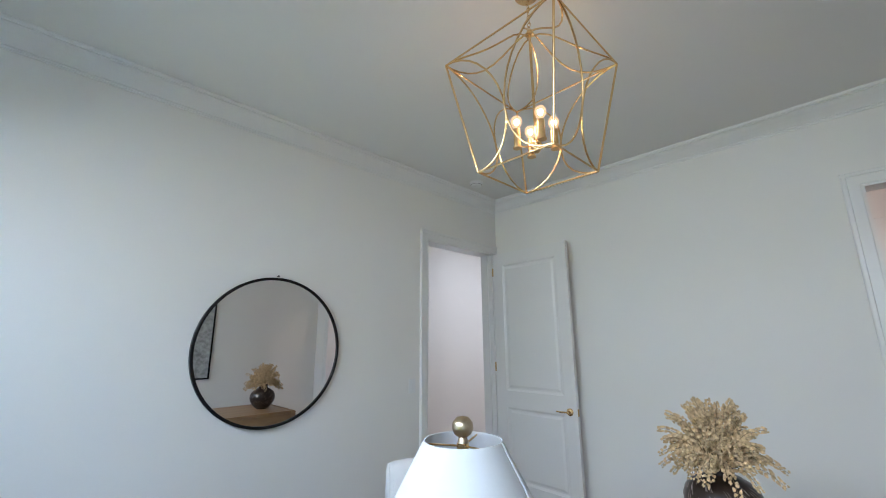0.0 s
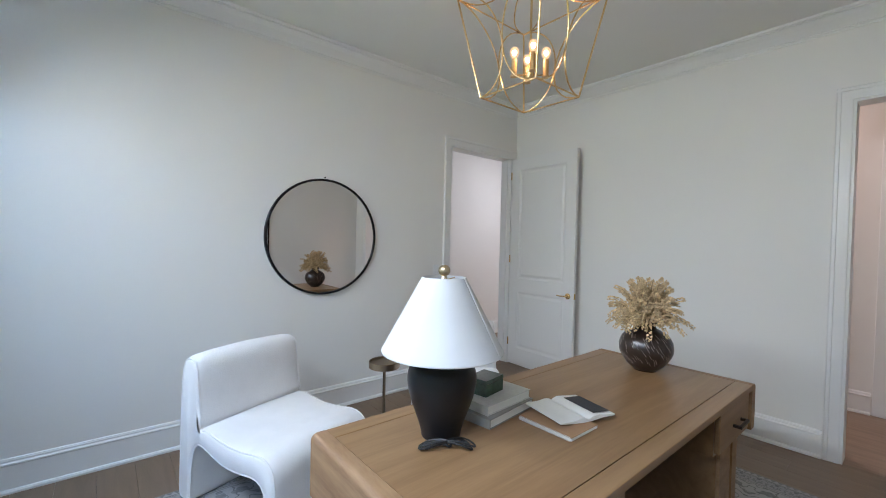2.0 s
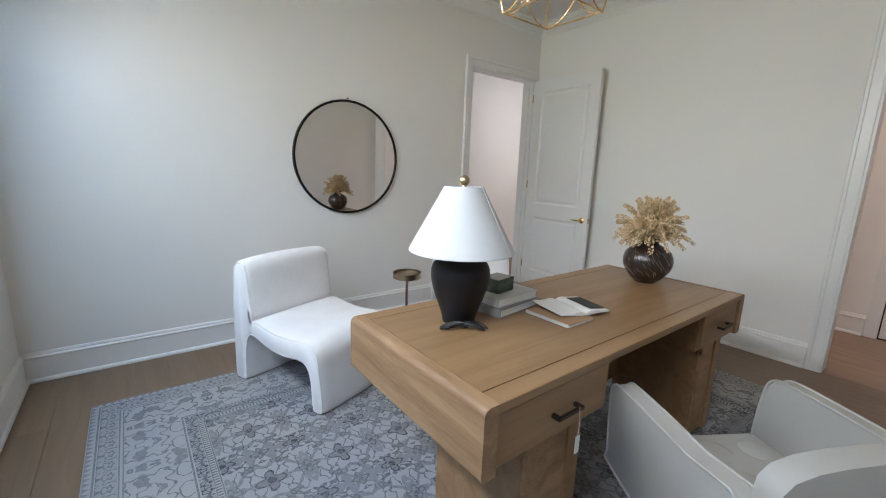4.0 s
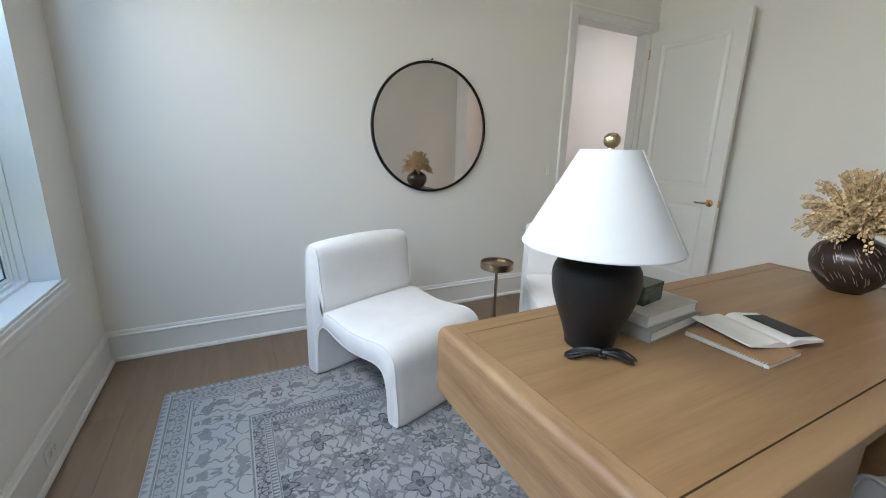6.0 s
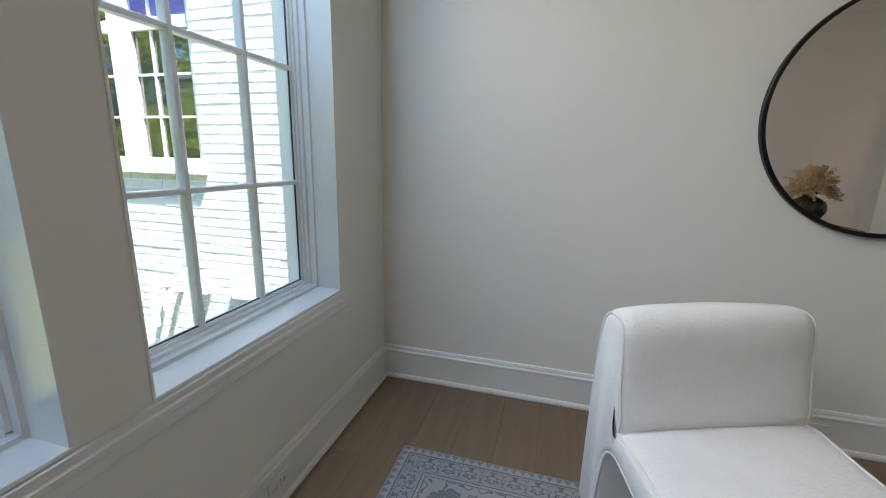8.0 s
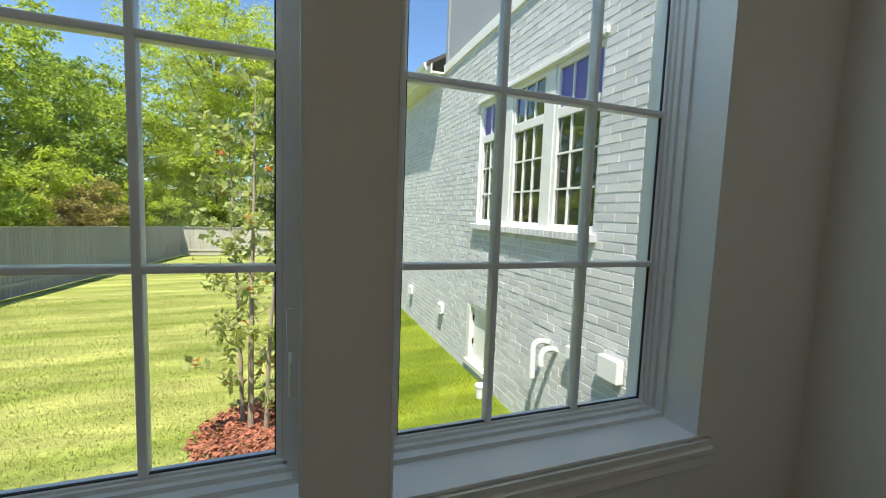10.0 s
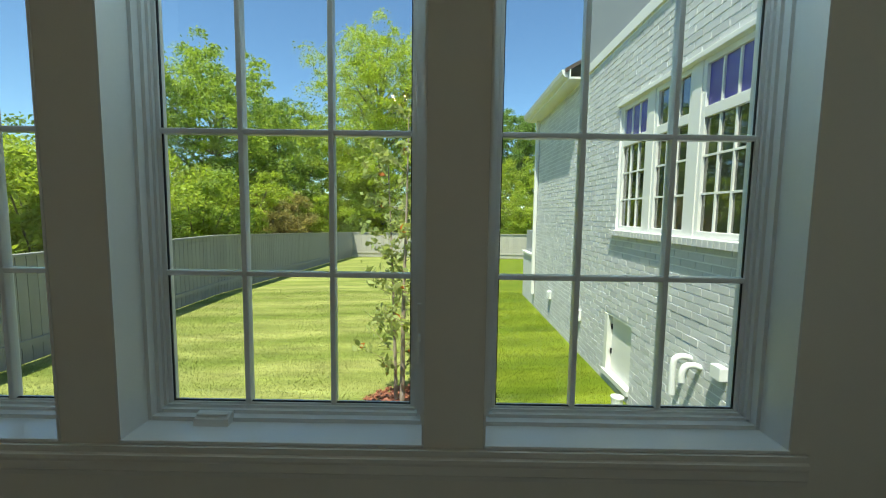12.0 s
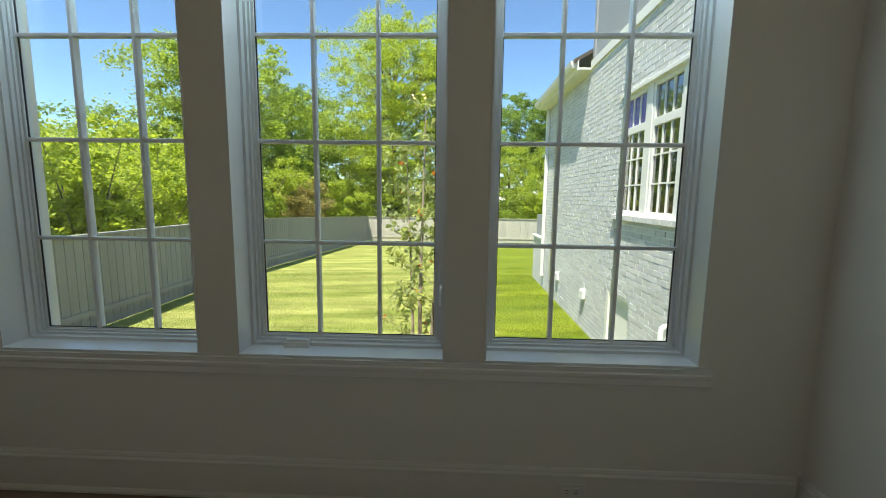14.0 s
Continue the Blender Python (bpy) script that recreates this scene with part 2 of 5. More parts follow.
def tube(pts, r, n=8, bm=None, closed=False, r1=None):
    bm = bm or bmesh.new()
    pts = [Vector(p) for p in pts]
    k = len(pts)
    rings = []
    side = None
    for i, p in enumerate(pts):
        d = (pts[(i + 1) % k] - pts[i - 1]) if closed else (pts[min(i + 1, k - 1)] - pts[max(i - 1, 0)])
        d.normalize()
        if side is None:
            side = d.orthogonal().normalized()
        side = (side - d * side.dot(d)).normalized()
        up = d.cross(side)
        rr = r if r1 is None else r + (r1 - r) * i / (k - 1)
        rings.append([bm.verts.new(p + (side * math.cos(2 * math.pi * j / n) + up * math.sin(2 * math.pi * j / n)) * rr) for j in range(n)])
    for i in range(k if closed else k - 1):
        a, b = rings[i], rings[(i + 1) % k]
        for j in range(n):
            bm.faces.new((a[j], a[(j + 1) % n], b[(j + 1) % n], b[j]))
    if not closed:
        bm.faces.new(rings[0][::-1])
        bm.faces.new(rings[-1])
    return bm


def prism(outline, axis, a, b, bm=None):
    """Extrudes a closed outline of pairs along an axis from a to b."""
    bm = bm or bmesh.new()

    def at(p, s):
        u, v = p[0], p[1]
        return {"x": (s, u, v), "y": (u, s, v), "z": (u, v, s)}[axis]
    lo = [bm.verts.new(at(p, a)) for p in outline]
    hi = [bm.verts.new(at(p, b)) for p in outline]
    k = len(outline)
    bm.faces.new(lo[::-1])
    bm.faces.new(hi)
    for i in range(k):
        bm.faces.new((lo[i], lo[(i + 1) % k], hi[(i + 1) % k], hi[i]))
    return bm


def ball(bm, c, r, sub=2, scale=(1, 1, 1)):
    bmesh.ops.create_icosphere(bm, subdivisions=sub, radius=r, matrix=Matrix.Translation(c) @ Matrix.Diagonal((*scale, 1)))
    return bm


# ---------------------------------------------------------------- the room
XW, XE, YS, YN = -0.895, 3.765, -0.55, 3.587
CEILING = 3.10
WIN_Z0, WIN_Z1 = 0.672, 2.585
WIN_C = [0.4765, 1.5625, 2.6485]
WIN_H = 0.4545
DX0, DX1, DHEAD = 2.70, 3.69, 2.495
OY0, OY1 = -0.16, 0.652
OX = 0.15
XO = -1.17
WX = -1.115
HALLX = 5.15

west = bmesh.new()
ys = [YS - 0.15] + [v for c in WIN_C for v in (c - WIN_H, c + WIN_H)] + [YN + 0.15]
box(west, XO, XW, ys[0], ys[-1], -0.06, WIN_Z0)
box(west, XO, XW, ys[0], ys[-1], WIN_Z1, 3.35)
for i in range(0, 8, 2):
    box(west, XO, XW, ys[i], ys[i + 1], WIN_Z0, WIN_Z1)
structure("wall_west", west, WALL, "off-white painted plaster wall pierced by three tall windows", "wall")
north = bmesh.new()
box(north, XW, DX0, YN, YN + 0.15, 0, CEILING)
box(north, DX0, DX1, YN, YN + 0.15, DHEAD, CEILING)
box(north, DX1, XE + 0.15, YN, YN + 0.15, 0, CEILING)
structure("wall_north", north, WALL, "off-white painted plaster wall behind the round mirror", "wall")
east = bmesh.new()
box(east, XE, XE + OX, OY1, YN, 0, CEILING)
box(east, XE, XE + OX, OY0, OY1, DHEAD, CEILING)
box(east, XE, XE + OX, YS - 0.15, OY0, 0, CEILING)
structure("wall_east", east, WALL, "off-white painted plaster wall with a cased opening", "wall")
structure("wall_south", boxes((XW, XE, YS - 0.15, YS, 0, CEILING)), WALL, "off-white painted plaster wall with a framed print", "wall")
structure("ceiling", boxes((XO, XE + 0.15, YS - 0.15, YN + 0.15, CEILING, CEILING + 0.12)), CEIL, "smooth white painted ceiling with a crown moulding", "ceiling")

BASE = [(0, 0), (0.030, 0), (0.030, 0.012), (0.024, 0.022), (0.016, 0.024), (0.016, 0.155), (0.020, 0.160), (0.020, 0.168), (0.013, 0.176), (0.013, 0.184), (0.008, 0.194), (0, 0.196)]
CROWN = [(0, 0), (0.010, 0), (0.012, 0.008), (0.020, 0.010), (0.020, 0.018), (0.014, 0.022), (0.030, 0.040), (0.060, 0.072), (0.088, 0.092), (0.104, 0.096), (0.104, 0.104), (0.116, 0.106), (0.120, 0.115), (0.120, 0.122), (0, 0.122)]


def run_x(bm, outline, y, s, x0, x1, z=0):
    return prism([(y + s * u, z + v) for u, v in outline], "x", x0, x1, bm)


def run_y(bm, outline, x, s, y0, y1, z=0):
    return prism([(x + s * u, z + v) for u, v in outline], "y", y0, y1, bm)


bb_n = bmesh.new()
run_x(bb_n, BASE, YN, -1, XW, DX0 - 0.088)
structure("baseboard_north", bb_n, TRIM, "tall white moulded baseboard with a shoe mould", "baseboard")
bb_w = bmesh.new()
run_y(bb_w, BASE, XW, 1, YS + 0.031, YN - 0.031)
structure("baseboard_west", bb_w, TRIM, "tall white moulded baseboard under the windows", "baseboard")
bb_e = bmesh.new()
run_y(bb_e, BASE, XE, -1, OY1 + 0.090, YN - 0.01)
structure("baseboard_east", bb_e, TRIM, "tall white moulded baseboard with a shoe mould", "baseboard")
bb_s = bmesh.new()
run_x(bb_s, BASE, YS, 1, XW, XE)
structure("baseboard_south", bb_s, TRIM, "tall white moulded baseboard with a shoe mould", "baseboard")
crown = bmesh.new()
run_x(crown, CROWN, YN, -1, XW, XE, CEILING - 0.122)
run_x(crown, CROWN, YS, 1, XW, XE, CEILING - 0.122)
run_y(crown, CROWN, XW, 1, YS, YN, CEILING - 0.1215)
run_y(crown, CROWN, XE, -1, YS, YN, CEILING - 0.1215)
structure("crown_moulding", crown, TRIM, "white coved crown moulding along the ceiling", "moulding")

# casings, flat with a raised outer bead
CAS = [(0, 0), (0.012, 0), (0.014, 0.006), (0.014, 0.058), (0.020, 0.062), (0.020, 0.078), (0.014, 0.086), (0, 0.088)]


def casing_n(bm):
    prism([(DX0 - v, YN - u) for u, v in CAS], "z", 0, DHEAD + 0.0885, bm)
    prism([(DX1 + v * 0.8, YN - u) for u, v in CAS], "z", 0, DHEAD + 0.0885, bm)
    prism([(YN - u - 0.0006, DHEAD + v) for u, v in CAS], "x", DX0 - 0.087, DX1 + 0.070, bm)
    box(bm, DX0 - 0.001, DX0 + 0.016, YN - 0.004, YN + 0.154, 0, DHEAD)
    box(bm, DX1 - 0.016, DX1 + 0.001, YN - 0.004, YN + 0.154, 0, DHEAD)
    box(bm, DX0, DX1, YN - 0.004, YN + 0.154, DHEAD - 0.016, DHEAD + 0.001)
    box(bm, DX0 + 0.016, DX0 + 0.028, YN + 0.05, YN + 0.09, 0, DHEAD - 0.016)
    box(bm, DX1 - 0.028, DX1 - 0.016, YN + 0.05, YN + 0.09, 0, DHEAD - 0.016)
    return bm


structure("door_casing", casing_n(bmesh.new()), TRIM, "white moulded casing round the open doorway", "door casing")
ce = empty("opening_casing", pose(0, 0, 0), "white moulded casing round the cased opening to the hall", "door casing", "", "structure")
for xs, s in ((XE, -1), (XE + OX, 1)):
    part("casing_leg", prism([(xs + s * u, OY1 + v) for u, v in CAS], "z", 0, DHEAD + 0.0885), TRIM, ce)
    part("casing_leg", prism([(xs + s * u, OY0 - v) for u, v in CAS], "z", 0, DHEAD + 0.0885), TRIM, ce)
    part("casing_head", prism([(xs + s * (u + 0.0006), DHEAD + v) for u, v in CAS], "y", OY0 - 0.087, OY1 + 0.087), TRIM, ce)
part("jamb", boxes((XE - 0.004, XE + OX + 0.004, OY1 - 0.016, OY1 + 0.001, 0, DHEAD)), TRIM, ce)
part("jamb", boxes((XE - 0.004, XE + OX + 0.004, OY0 - 0.001, OY0 + 0.016, 0, DHEAD)), TRIM, ce)
part("head_jamb", boxes((XE - 0.0035, XE + OX + 0.0035, OY0 + 0.016, OY1 - 0.016, DHEAD - 0.016, DHEAD + 0.001)), TRIM, ce)

# floor and hall beyond
structure("floor", boxes((XO, 7.2, YS - 0.15, 6.4, -0.06, -0.012)), DARKWOOD, "subfloor under brown oak planks", "floor")
structure("hall_floor", boxes((XE + 0.02, 7.2, YS - 0.15, 6.4, -0.012, -0.001), (XW, XE + 0.02, YN + 0.01, 6.4, -0.012, -0.001)), HALLFLOOR, "warm brown oak hall floor", "floor")
structure("foundation", boxes((XO, 7.2, YS - 0.15, 6.4, -1.45, -0.062)), WALL, "pale painted foundation wall under the room", "wall")
hall = bmesh.new()
box(hall, HALLX, HALLX + 0.12, YS - 0.15, 6.4, 0, CEILING)
box(hall, 1.72, HALLX, 4.80, 4.92, 0, CEILING)
box(hall, XE + OX, 7.2, YS - 0.27, YS - 0.15, 0, CEILING)
box(hall, 1.60, 1.72, YN + 0.15, 4.92, 0, CEILING)
structure("hall_wall", hall, WALL, "off-white painted hall walls", "wall")
hb = bmesh.new()
run_x(hb, BASE, 4.80, -1, 1.72, HALLX)
run_y(hb, BASE, HALLX, -1, 0.59, 4.77)
structure("hall_baseboard", hb, TRIM, "tall white moulded hall baseboard", "baseboard")
structure("hall_ceiling", boxes((XE + 0.15, 7.2, YS - 0.27, 6.4, CEILING, CEILING + 0.1), (1.6, XE + 0.15, YN + 0.15, 6.4, CEILING, CEILING + 0.1)), CEIL, "white painted hall ceiling", "ceiling")


def window(n, c):
    w = empty("window_%d" % n, pose(WX, c, WIN_Z0), "white casement window with a grid of twelve panes", "window", "three tall windows", "structure")
    h, H = WIN_H, WIN_Z1 - WIN_Z0
    # local x grows into the room; the reveal is lined with boards
    fr = bmesh.new()
    for d, t, x0, x1 in ((0.0, 0.018, 0.0, 0.112), (0.018, 0.012, 0.0, 0.085), (0.030, 0.010, 0.02, 0.070)):
        box(fr, x0, x1, -h + d, -h + d + t, d + 0.014, H - d)
        box(fr, x0, x1, h - d - t, h - d, d + 0.014, H - d)
        box(fr, x0, x1, -h + d + t, h - d - t, H - d - t, H - d)
        box(fr, x0, x1 - 0.002, -h + d + t, h - d - t, d + 0.002 if d else 0.012, d + t + 0.008)
    part("window_frame", fr, WIN, w)
    s = 0.040
    sash = bmesh.new()
    a = 0.014
    box(sash, 0.035, 0.060, -h + s, -h + s + a, s, H - s, bevel=0.002)
    box(sash, 0.035, 0.060, h - s - a, h - s, s, H - s, bevel=0.002)
    box(sash, 0.035, 0.0595, -h + s + a, h - s - a, s, s + a, bevel=0.002)
    box(sash, 0.035, 0.0595, -h + s + a, h - s - a, H - s - a, H - s, bevel=0.002)
    part("sash", sash, WIN, w)
    gk = bmesh.new()
    g0, g1 = s + a - 0.0005, s + a + 0.0035
    box(gk, 0.046, 0.0535, -h + g0, -h + g1, g0, H - g0)
    box(gk, 0.046, 0.0535, h - g1, h - g0, g0, H - g0)
    box(gk, 0.046, 0.0533, -h + g1, h - g1, g0, g1)
    box(gk, 0.046, 0.0533, -h + g1, h - g1, H - g1, H - g0)
    part("gasket", gk, GASKET, w, "dark rubber gasket")
    sg = bmesh.new()
    q0, q1 = s - 0.004, s
    box(sg, 0.040, 0.058, -h + q0, -h + q1, q0, H - q0)
    box(sg, 0.040, 0.058, h - q1, h - q0, q0, H - q0)
    box(sg, 0.040, 0.0578, -h + q1, h - q1, H - q1, H - q0)
    part("weatherstrip", sg, GASKET, w, "dark weatherstrip in the gap round the sash")
    part("window_sill", boxes((0.10, XW - WX + 0.006, -h + 0.001, h - 0.001, 0.001, 0.012), bevel=0.002), WIN, w)
    lin = bmesh.new()
    box(lin, 0.112, XW - WX + 0.004, -h - 0.001, -h + 0.006, 0.012, H)
    box(lin, 0.112, XW - WX + 0.004, h - 0.006, h + 0.001, 0.012, H)
    box(lin, 0.112, XW - WX + 0.004, -h + 0.006, h - 0.006, H - 0.006, H + 0.001)
    part("reveal_lining", lin, WIN, w)
    zs = [z - WIN_Z0 for z in (1.164, 1.619, 2.074)]
    for y in (-0.1435, 0.1435):
        part("muntin", boxes((0.030, 0.066, y - 0.009, y + 0.009, s + a, H - s - a), bevel=0.004), WIN, w)
    for z in zs:
        part("muntin", boxes((0.0305, 0.0655, -h + s + a, h - s - a, z - 0.009, z + 0.009), bevel=0.004), WIN, w)
    ye = [-h + s + a, -0.1435, 0.1435, h - s - a]
    ze = [s + a] + zs + [H - s - a]
    for i in range(3):
        for j in range(4):
            p = part("pane", boxes((0.045, 0.049, ye[i], ye[i + 1], ze[j], ze[j + 1])), GLASS, w)
            p.visible_shadow = False
    return w


WINDOWS = [window(i + 1, c) for i, c in enumerate(WIN_C)]
ap = bmesh.new()
APRON = [(0, 0), (0.010, 0.004), (0.012, 0.018), (0.018, 0.026), (0.015, 0.050), (0.018, 0.060), (0.018, 0.072), (0.012, 0.078), (0.014, 0.098), (0, 0.098)]
run_y(ap, APRON, XW, 1, WIN_C[0] - WIN_H - 0.05, WIN_C[2] + WIN_H + 0.05, WIN_Z0 - 0.100)
structure("window_apron", ap, TRIM, "white moulded apron under the three window sills", "trim")

# ---------------------------------------------------------------- things in the room


def slipper_chair(m):
    """Local: x across, -y to the front, feet at z 0; the west rear foot is the origin."""
    c = empty("slipper_chair", m, "white boucle slipper chair with a folded back, standing on the rug", "chair", "pair of white slipper chairs")
    W = 0.68
    o = [(0.012, 0.0), (0.034, 0.03), (0.036, 0.12), (0.030, 0.35), (0.022, 0.60), (0.012, 0.725), (-0.015, 0.785), (-0.065, 0.806), (-0.118, 0.789), (-0.146, 0.73), (-0.156, 0.62), (-0.169, 0.52), (-0.180, 0.462), (-0.172, 0.430), (-0.205, 0.437), (-0.28, 0.424), (-0.40, 0.405), (-0.53, 0.408), (-0.63, 0.418), (-0.705, 0.402), (-0.755, 0.345), (-0.768, 0.24), (-0.782, 0.12), (-0.786, 0.03), (-0.768, 0.0),
         (-0.712, 0.0), (-0.694, 0.03), (-0.688, 0.12), (-0.678, 0.20), (-0.648, 0.264), (-0.58, 0.280), (-0.46, 0.268), (-0.33, 0.278), (-0.22, 0.312), (-0.150, 0.325), (-0.108, 0.27), (-0.088, 0.14), (-0.082, 0.03), (-0.062, 0.0)]
    line = [(p.x, p.y) for p in smooth_line([(a, b, 0) for a, b in o], 4, True)]
    body = bmesh.new()
    rings = []
    half = [(0.0, 0.027), (0.004, 0.019), (0.013, 0.010), (0.028, 0.0035), (0.055, 0.0), (0.14, -0.005)]
    steps = half + [(W / 2, -0.009)] + [(W - x, v) for x, v in reversed(half)]
    k = len(line)
    nrm = []
    for i in range(k):
        t = Vector(line[(i + 1) % k]) - Vector(line[i - 1])
        nrm.append(Vector((t.y, -t.x)).normalized())
    nrm = [(nrm[i - 2] + nrm[i - 1] * 2 + nrm[i] * 3 + nrm[(i + 1) % k] * 2 + nrm[(i + 2) % k]).normalized() for i in range(k)]
    area = sum(line[i][0] * line[(i + 1) % k][1] - line[(i + 1) % k][0] * line[i][1] for i in range(k))
    sgn = -1 if area > 0 else 1
    for x, inset in steps:
        row = []
        for i in range(k):
            # the upper back is rounded more fully than the legs
            q = inset * (1 + 0.5 * min(1.0, max(0.0, (line[i][1] - 0.50) / 0.2)))
            row.append(body.verts.new((x, line[i][0] + sgn * nrm[i].x * q, max(0.0, line[i][1] + sgn * nrm[i].y * q))))
        rings.append(row)
    for a, b in zip(rings, rings[1:]):
        for i in range(k):
            body.faces.new((a[i], a[(i + 1) % k], b[(i + 1) % k], b[i]))
    bmesh.ops.triangulate(body, faces=[body.faces.new(rings[0][::-1]), body.faces.new(rings[-1])], ngon_method="EAR_CLIP")
    part("upholstered_shell", body, BOUCLE, c, smooth=True)
    for x in (0.0095, W - 0.0095):
        ins = [0.0115 * (1 + 0.5 * min(1.0, max(0.0, (line[i][1] - 0.50) / 0.2))) for i in range(k)]
        pts = [(x, line[i][0] + sgn * nrm[i].x * ins[i], max(0.006, line[i][1] + sgn * nrm[i].y * ins[i])) for i in range(0, k, 2)]
        part("piping", tube(pts, 0.0055, 6, closed=True), BOUCLE, c, smooth=True)
    return c


def heading(front):
    """The turn in degrees that points local -y along front."""
    return math.degrees(math.atan2(front[0], -front[1]))


FRONT1 = (0.36, -0.93)
chair1 = slipper_chair(pose(0.205, 2.92, 0.012, 0, 0, heading(FRONT1)))
chair2 = copy_thing(chair1, pose(1.85, 3.04, 0.012, 0, 0, heading((-0.5, -0.866))))

class Val:
    """A node socket with arithmetic."""

    def __init__(self, nt, sock):
        self.nt, self.sock = nt, sock

    def op(self, kind, *others):
        n = self.nt.nodes.new("ShaderNodeMath")
        n.operation = kind
        for i, o in enumerate((self, *others)):
            if isinstance(o, Val):
                self.nt.links.new(o.sock, n.inputs[i])
            else:
                n.inputs[i].default_value = o
        return Val(self.nt, n.outputs[0])

    def __add__(self, o):
        return self.op("ADD", o)

    def __sub__(self, o):
        return self.op("SUBTRACT", o)

    def __mul__(self, o):
        return self.op("MULTIPLY", o)

    def step(self, lo, hi):
        """0 below lo, 1 above hi."""
        n = self.nt.nodes.new("ShaderNodeMapRange")
        n.inputs["From Min"].default_value, n.inputs["From Max"].default_value = lo, hi
        self.nt.links.new(self.sock, n.inputs[0])
        return Val(self.nt, n.outputs[0])


def rug_material(x0, x1, y0, y1):
    m = bpy.data.materials.new("distressed_rug_pile")
    m.use_nodes = True
    nt = m.node_tree
    N, L = nt.nodes, nt.links
    b = N["Principled BSDF"]
    b.inputs["Roughness"].default_value = 0.95
    b.inputs["Specular IOR Level"].default_value = 0.135
    tc = N.new("ShaderNodeTexCoord")
    sx = N.new("ShaderNodeSeparateXYZ")
    L.new(tc.outputs["Object"], sx.inputs[0])
    x, y = Val(nt, sx.outputs[0]), Val(nt, sx.outputs[1])

    def noise_at(u, v, w, scale, detail=2.0, rough=0.5):
        c = N.new("ShaderNodeCombineXYZ")
        L.new(u.sock, c.inputs[0])
        L.new(v.sock, c.inputs[1])
        c.inputs[2].default_value = w
        n = N.new("ShaderNodeTexNoise")
        n.inputs["Scale"].default_value = scale
        n.inputs["Detail"].default_value = detail
        n.inputs["Roughness"].default_value = rough
        L.new(c.outputs[0], n.inputs[0])
        return Val(nt, n.outputs["Fac"])

    def scroll(u, v, w, scale, width):
        """Thin curling lines of one level of a noise."""
        return (noise_at(u, v, w, scale, 1.0) - 0.5).op("ABSOLUTE").step(width, width * 0.45)

    dx = (x - x0).op("MINIMUM", (x * -1) + x1)
    dy = (y - y0).op("MINIMUM", (y * -1) + y1)
    d = dx.op("MINIMUM", dy)
    # distance along the edge, for the border motifs
    along_x = dy.op("LESS_THAN", dx)
    s = (y * (along_x * -1 + 1)) + (x * along_x)

    def band(a, c):
        return d.op("GREATER_THAN", a) * d.op("LESS_THAN", c)

    # field: mirrored lattice of flowers
    wx, wy = noise_at(x, y, 2.9, 26.0, 3.0) * 0.030 - 0.015, noise_at(x, y, 6.1, 26.0, 3.0) * 0.030 - 0.015
    u, v = (x + wx - 1.285).op("PINGPONG", 0.165), (y + wy - 1.646).op("PINGPONG", 0.215)
    # blossoms with five petals at the crossings and centres, joined by a diamond trellis
    def blossom(cu, cv, size, petals):
        du, dv = u - cu, v - cv
        rad = (du * du + dv * dv).op("SQRT")
        lobe = (dv.op("ARCTAN2", du) * petals).op("COSINE") * 0.30 + 0.85
        edge = rad - lobe * size
        ring = edge.op("ABSOLUTE").step(0.0075, 0.0045)
        return ring.op("MAXIMUM", edge.step(0.003, -0.003) * 0.55).op("MAXIMUM", rad.step(size * 0.42, size * 0.34))
    field = blossom(0.0, 0.0, 0.048, 4.0).op("MAXIMUM", blossom(0.165, 0.215, 0.056, 4.0))
    field = field.op("MAXIMUM", blossom(0.165, 0.0, 0.034, 4.0) * 0.8).op("MAXIMUM", blossom(0.0, 0.215, 0.036, 4.0) * 0.8)
    trellis = ((u * 6.06) + (v * 4.65) - 1.0).op("ABSOLUTE").step(0.075, 0.04)
    field = field.op("MAXIMUM", trellis * 0.55)
    field = field.op("MAXIMUM", scroll(u, v, 5.4, 19, 0.040) * 0.80)
    field = field.op("MAXIMUM", noise_at(u, v, 8.7, 15, 1.0).step(0.540, 0.560) * 0.45)
    field = field * band(0.50, 9.0)
    ds = d.op("PINGPONG", 1.0)
    # main border: large scrolls mirrored along the edge
    us = s.op("PINGPONG", 0.19)
    bord = scroll(us, ds, 1.7, 13, 0.030) * 0.75
    bord = bord.op("MAXIMUM", noise_at(us, ds, 6.3, 16, 1.0).step(0.60, 0.615) * 0.6)
    bord = bord * band(0.150, 0.395)
    # guard bands with small teeth and blocks
    t1 = s.op("PINGPONG", 0.018)
    teeth = ((t1 * 1.6) - (d - 0.004)).step(-0.001, 0.002) * band(0.004, 0.032)
    blocks = scroll(s.op("PINGPONG", 0.045), ds, 2.2, 36, 0.05) * band(0.048, 0.125)
    guard = (s.op("PINGPONG", 0.06).step(0.016, 0.020) * 0.25 + scroll(s.op("PINGPONG", 0.06), ds, 4.4, 30, 0.05)) * band(0.412, 0.462)
    comb = s.op("PINGPONG", 0.009).step(0.0035, 0.0055) * band(0.468, 0.490)
    lines = band(0.036, 0.044).op("MAXIMUM", band(0.128, 0.134)).op("MAXIMUM", band(0.144, 0.149)).op("MAXIMUM", band(0.398, 0.406)).op("MAXIMUM", band(0.464, 0.468)).op("MAXIMUM", band(0.492, 0.498)) * 0.7
    ink = field.op("MAXIMUM", bord).op("MAXIMUM", teeth * 0.55).op("MAXIMUM", blocks * 0.7).op("MAXIMUM", guard * 0.8).op("MAXIMUM", comb * 0.8).op("MAXIMUM", lines)
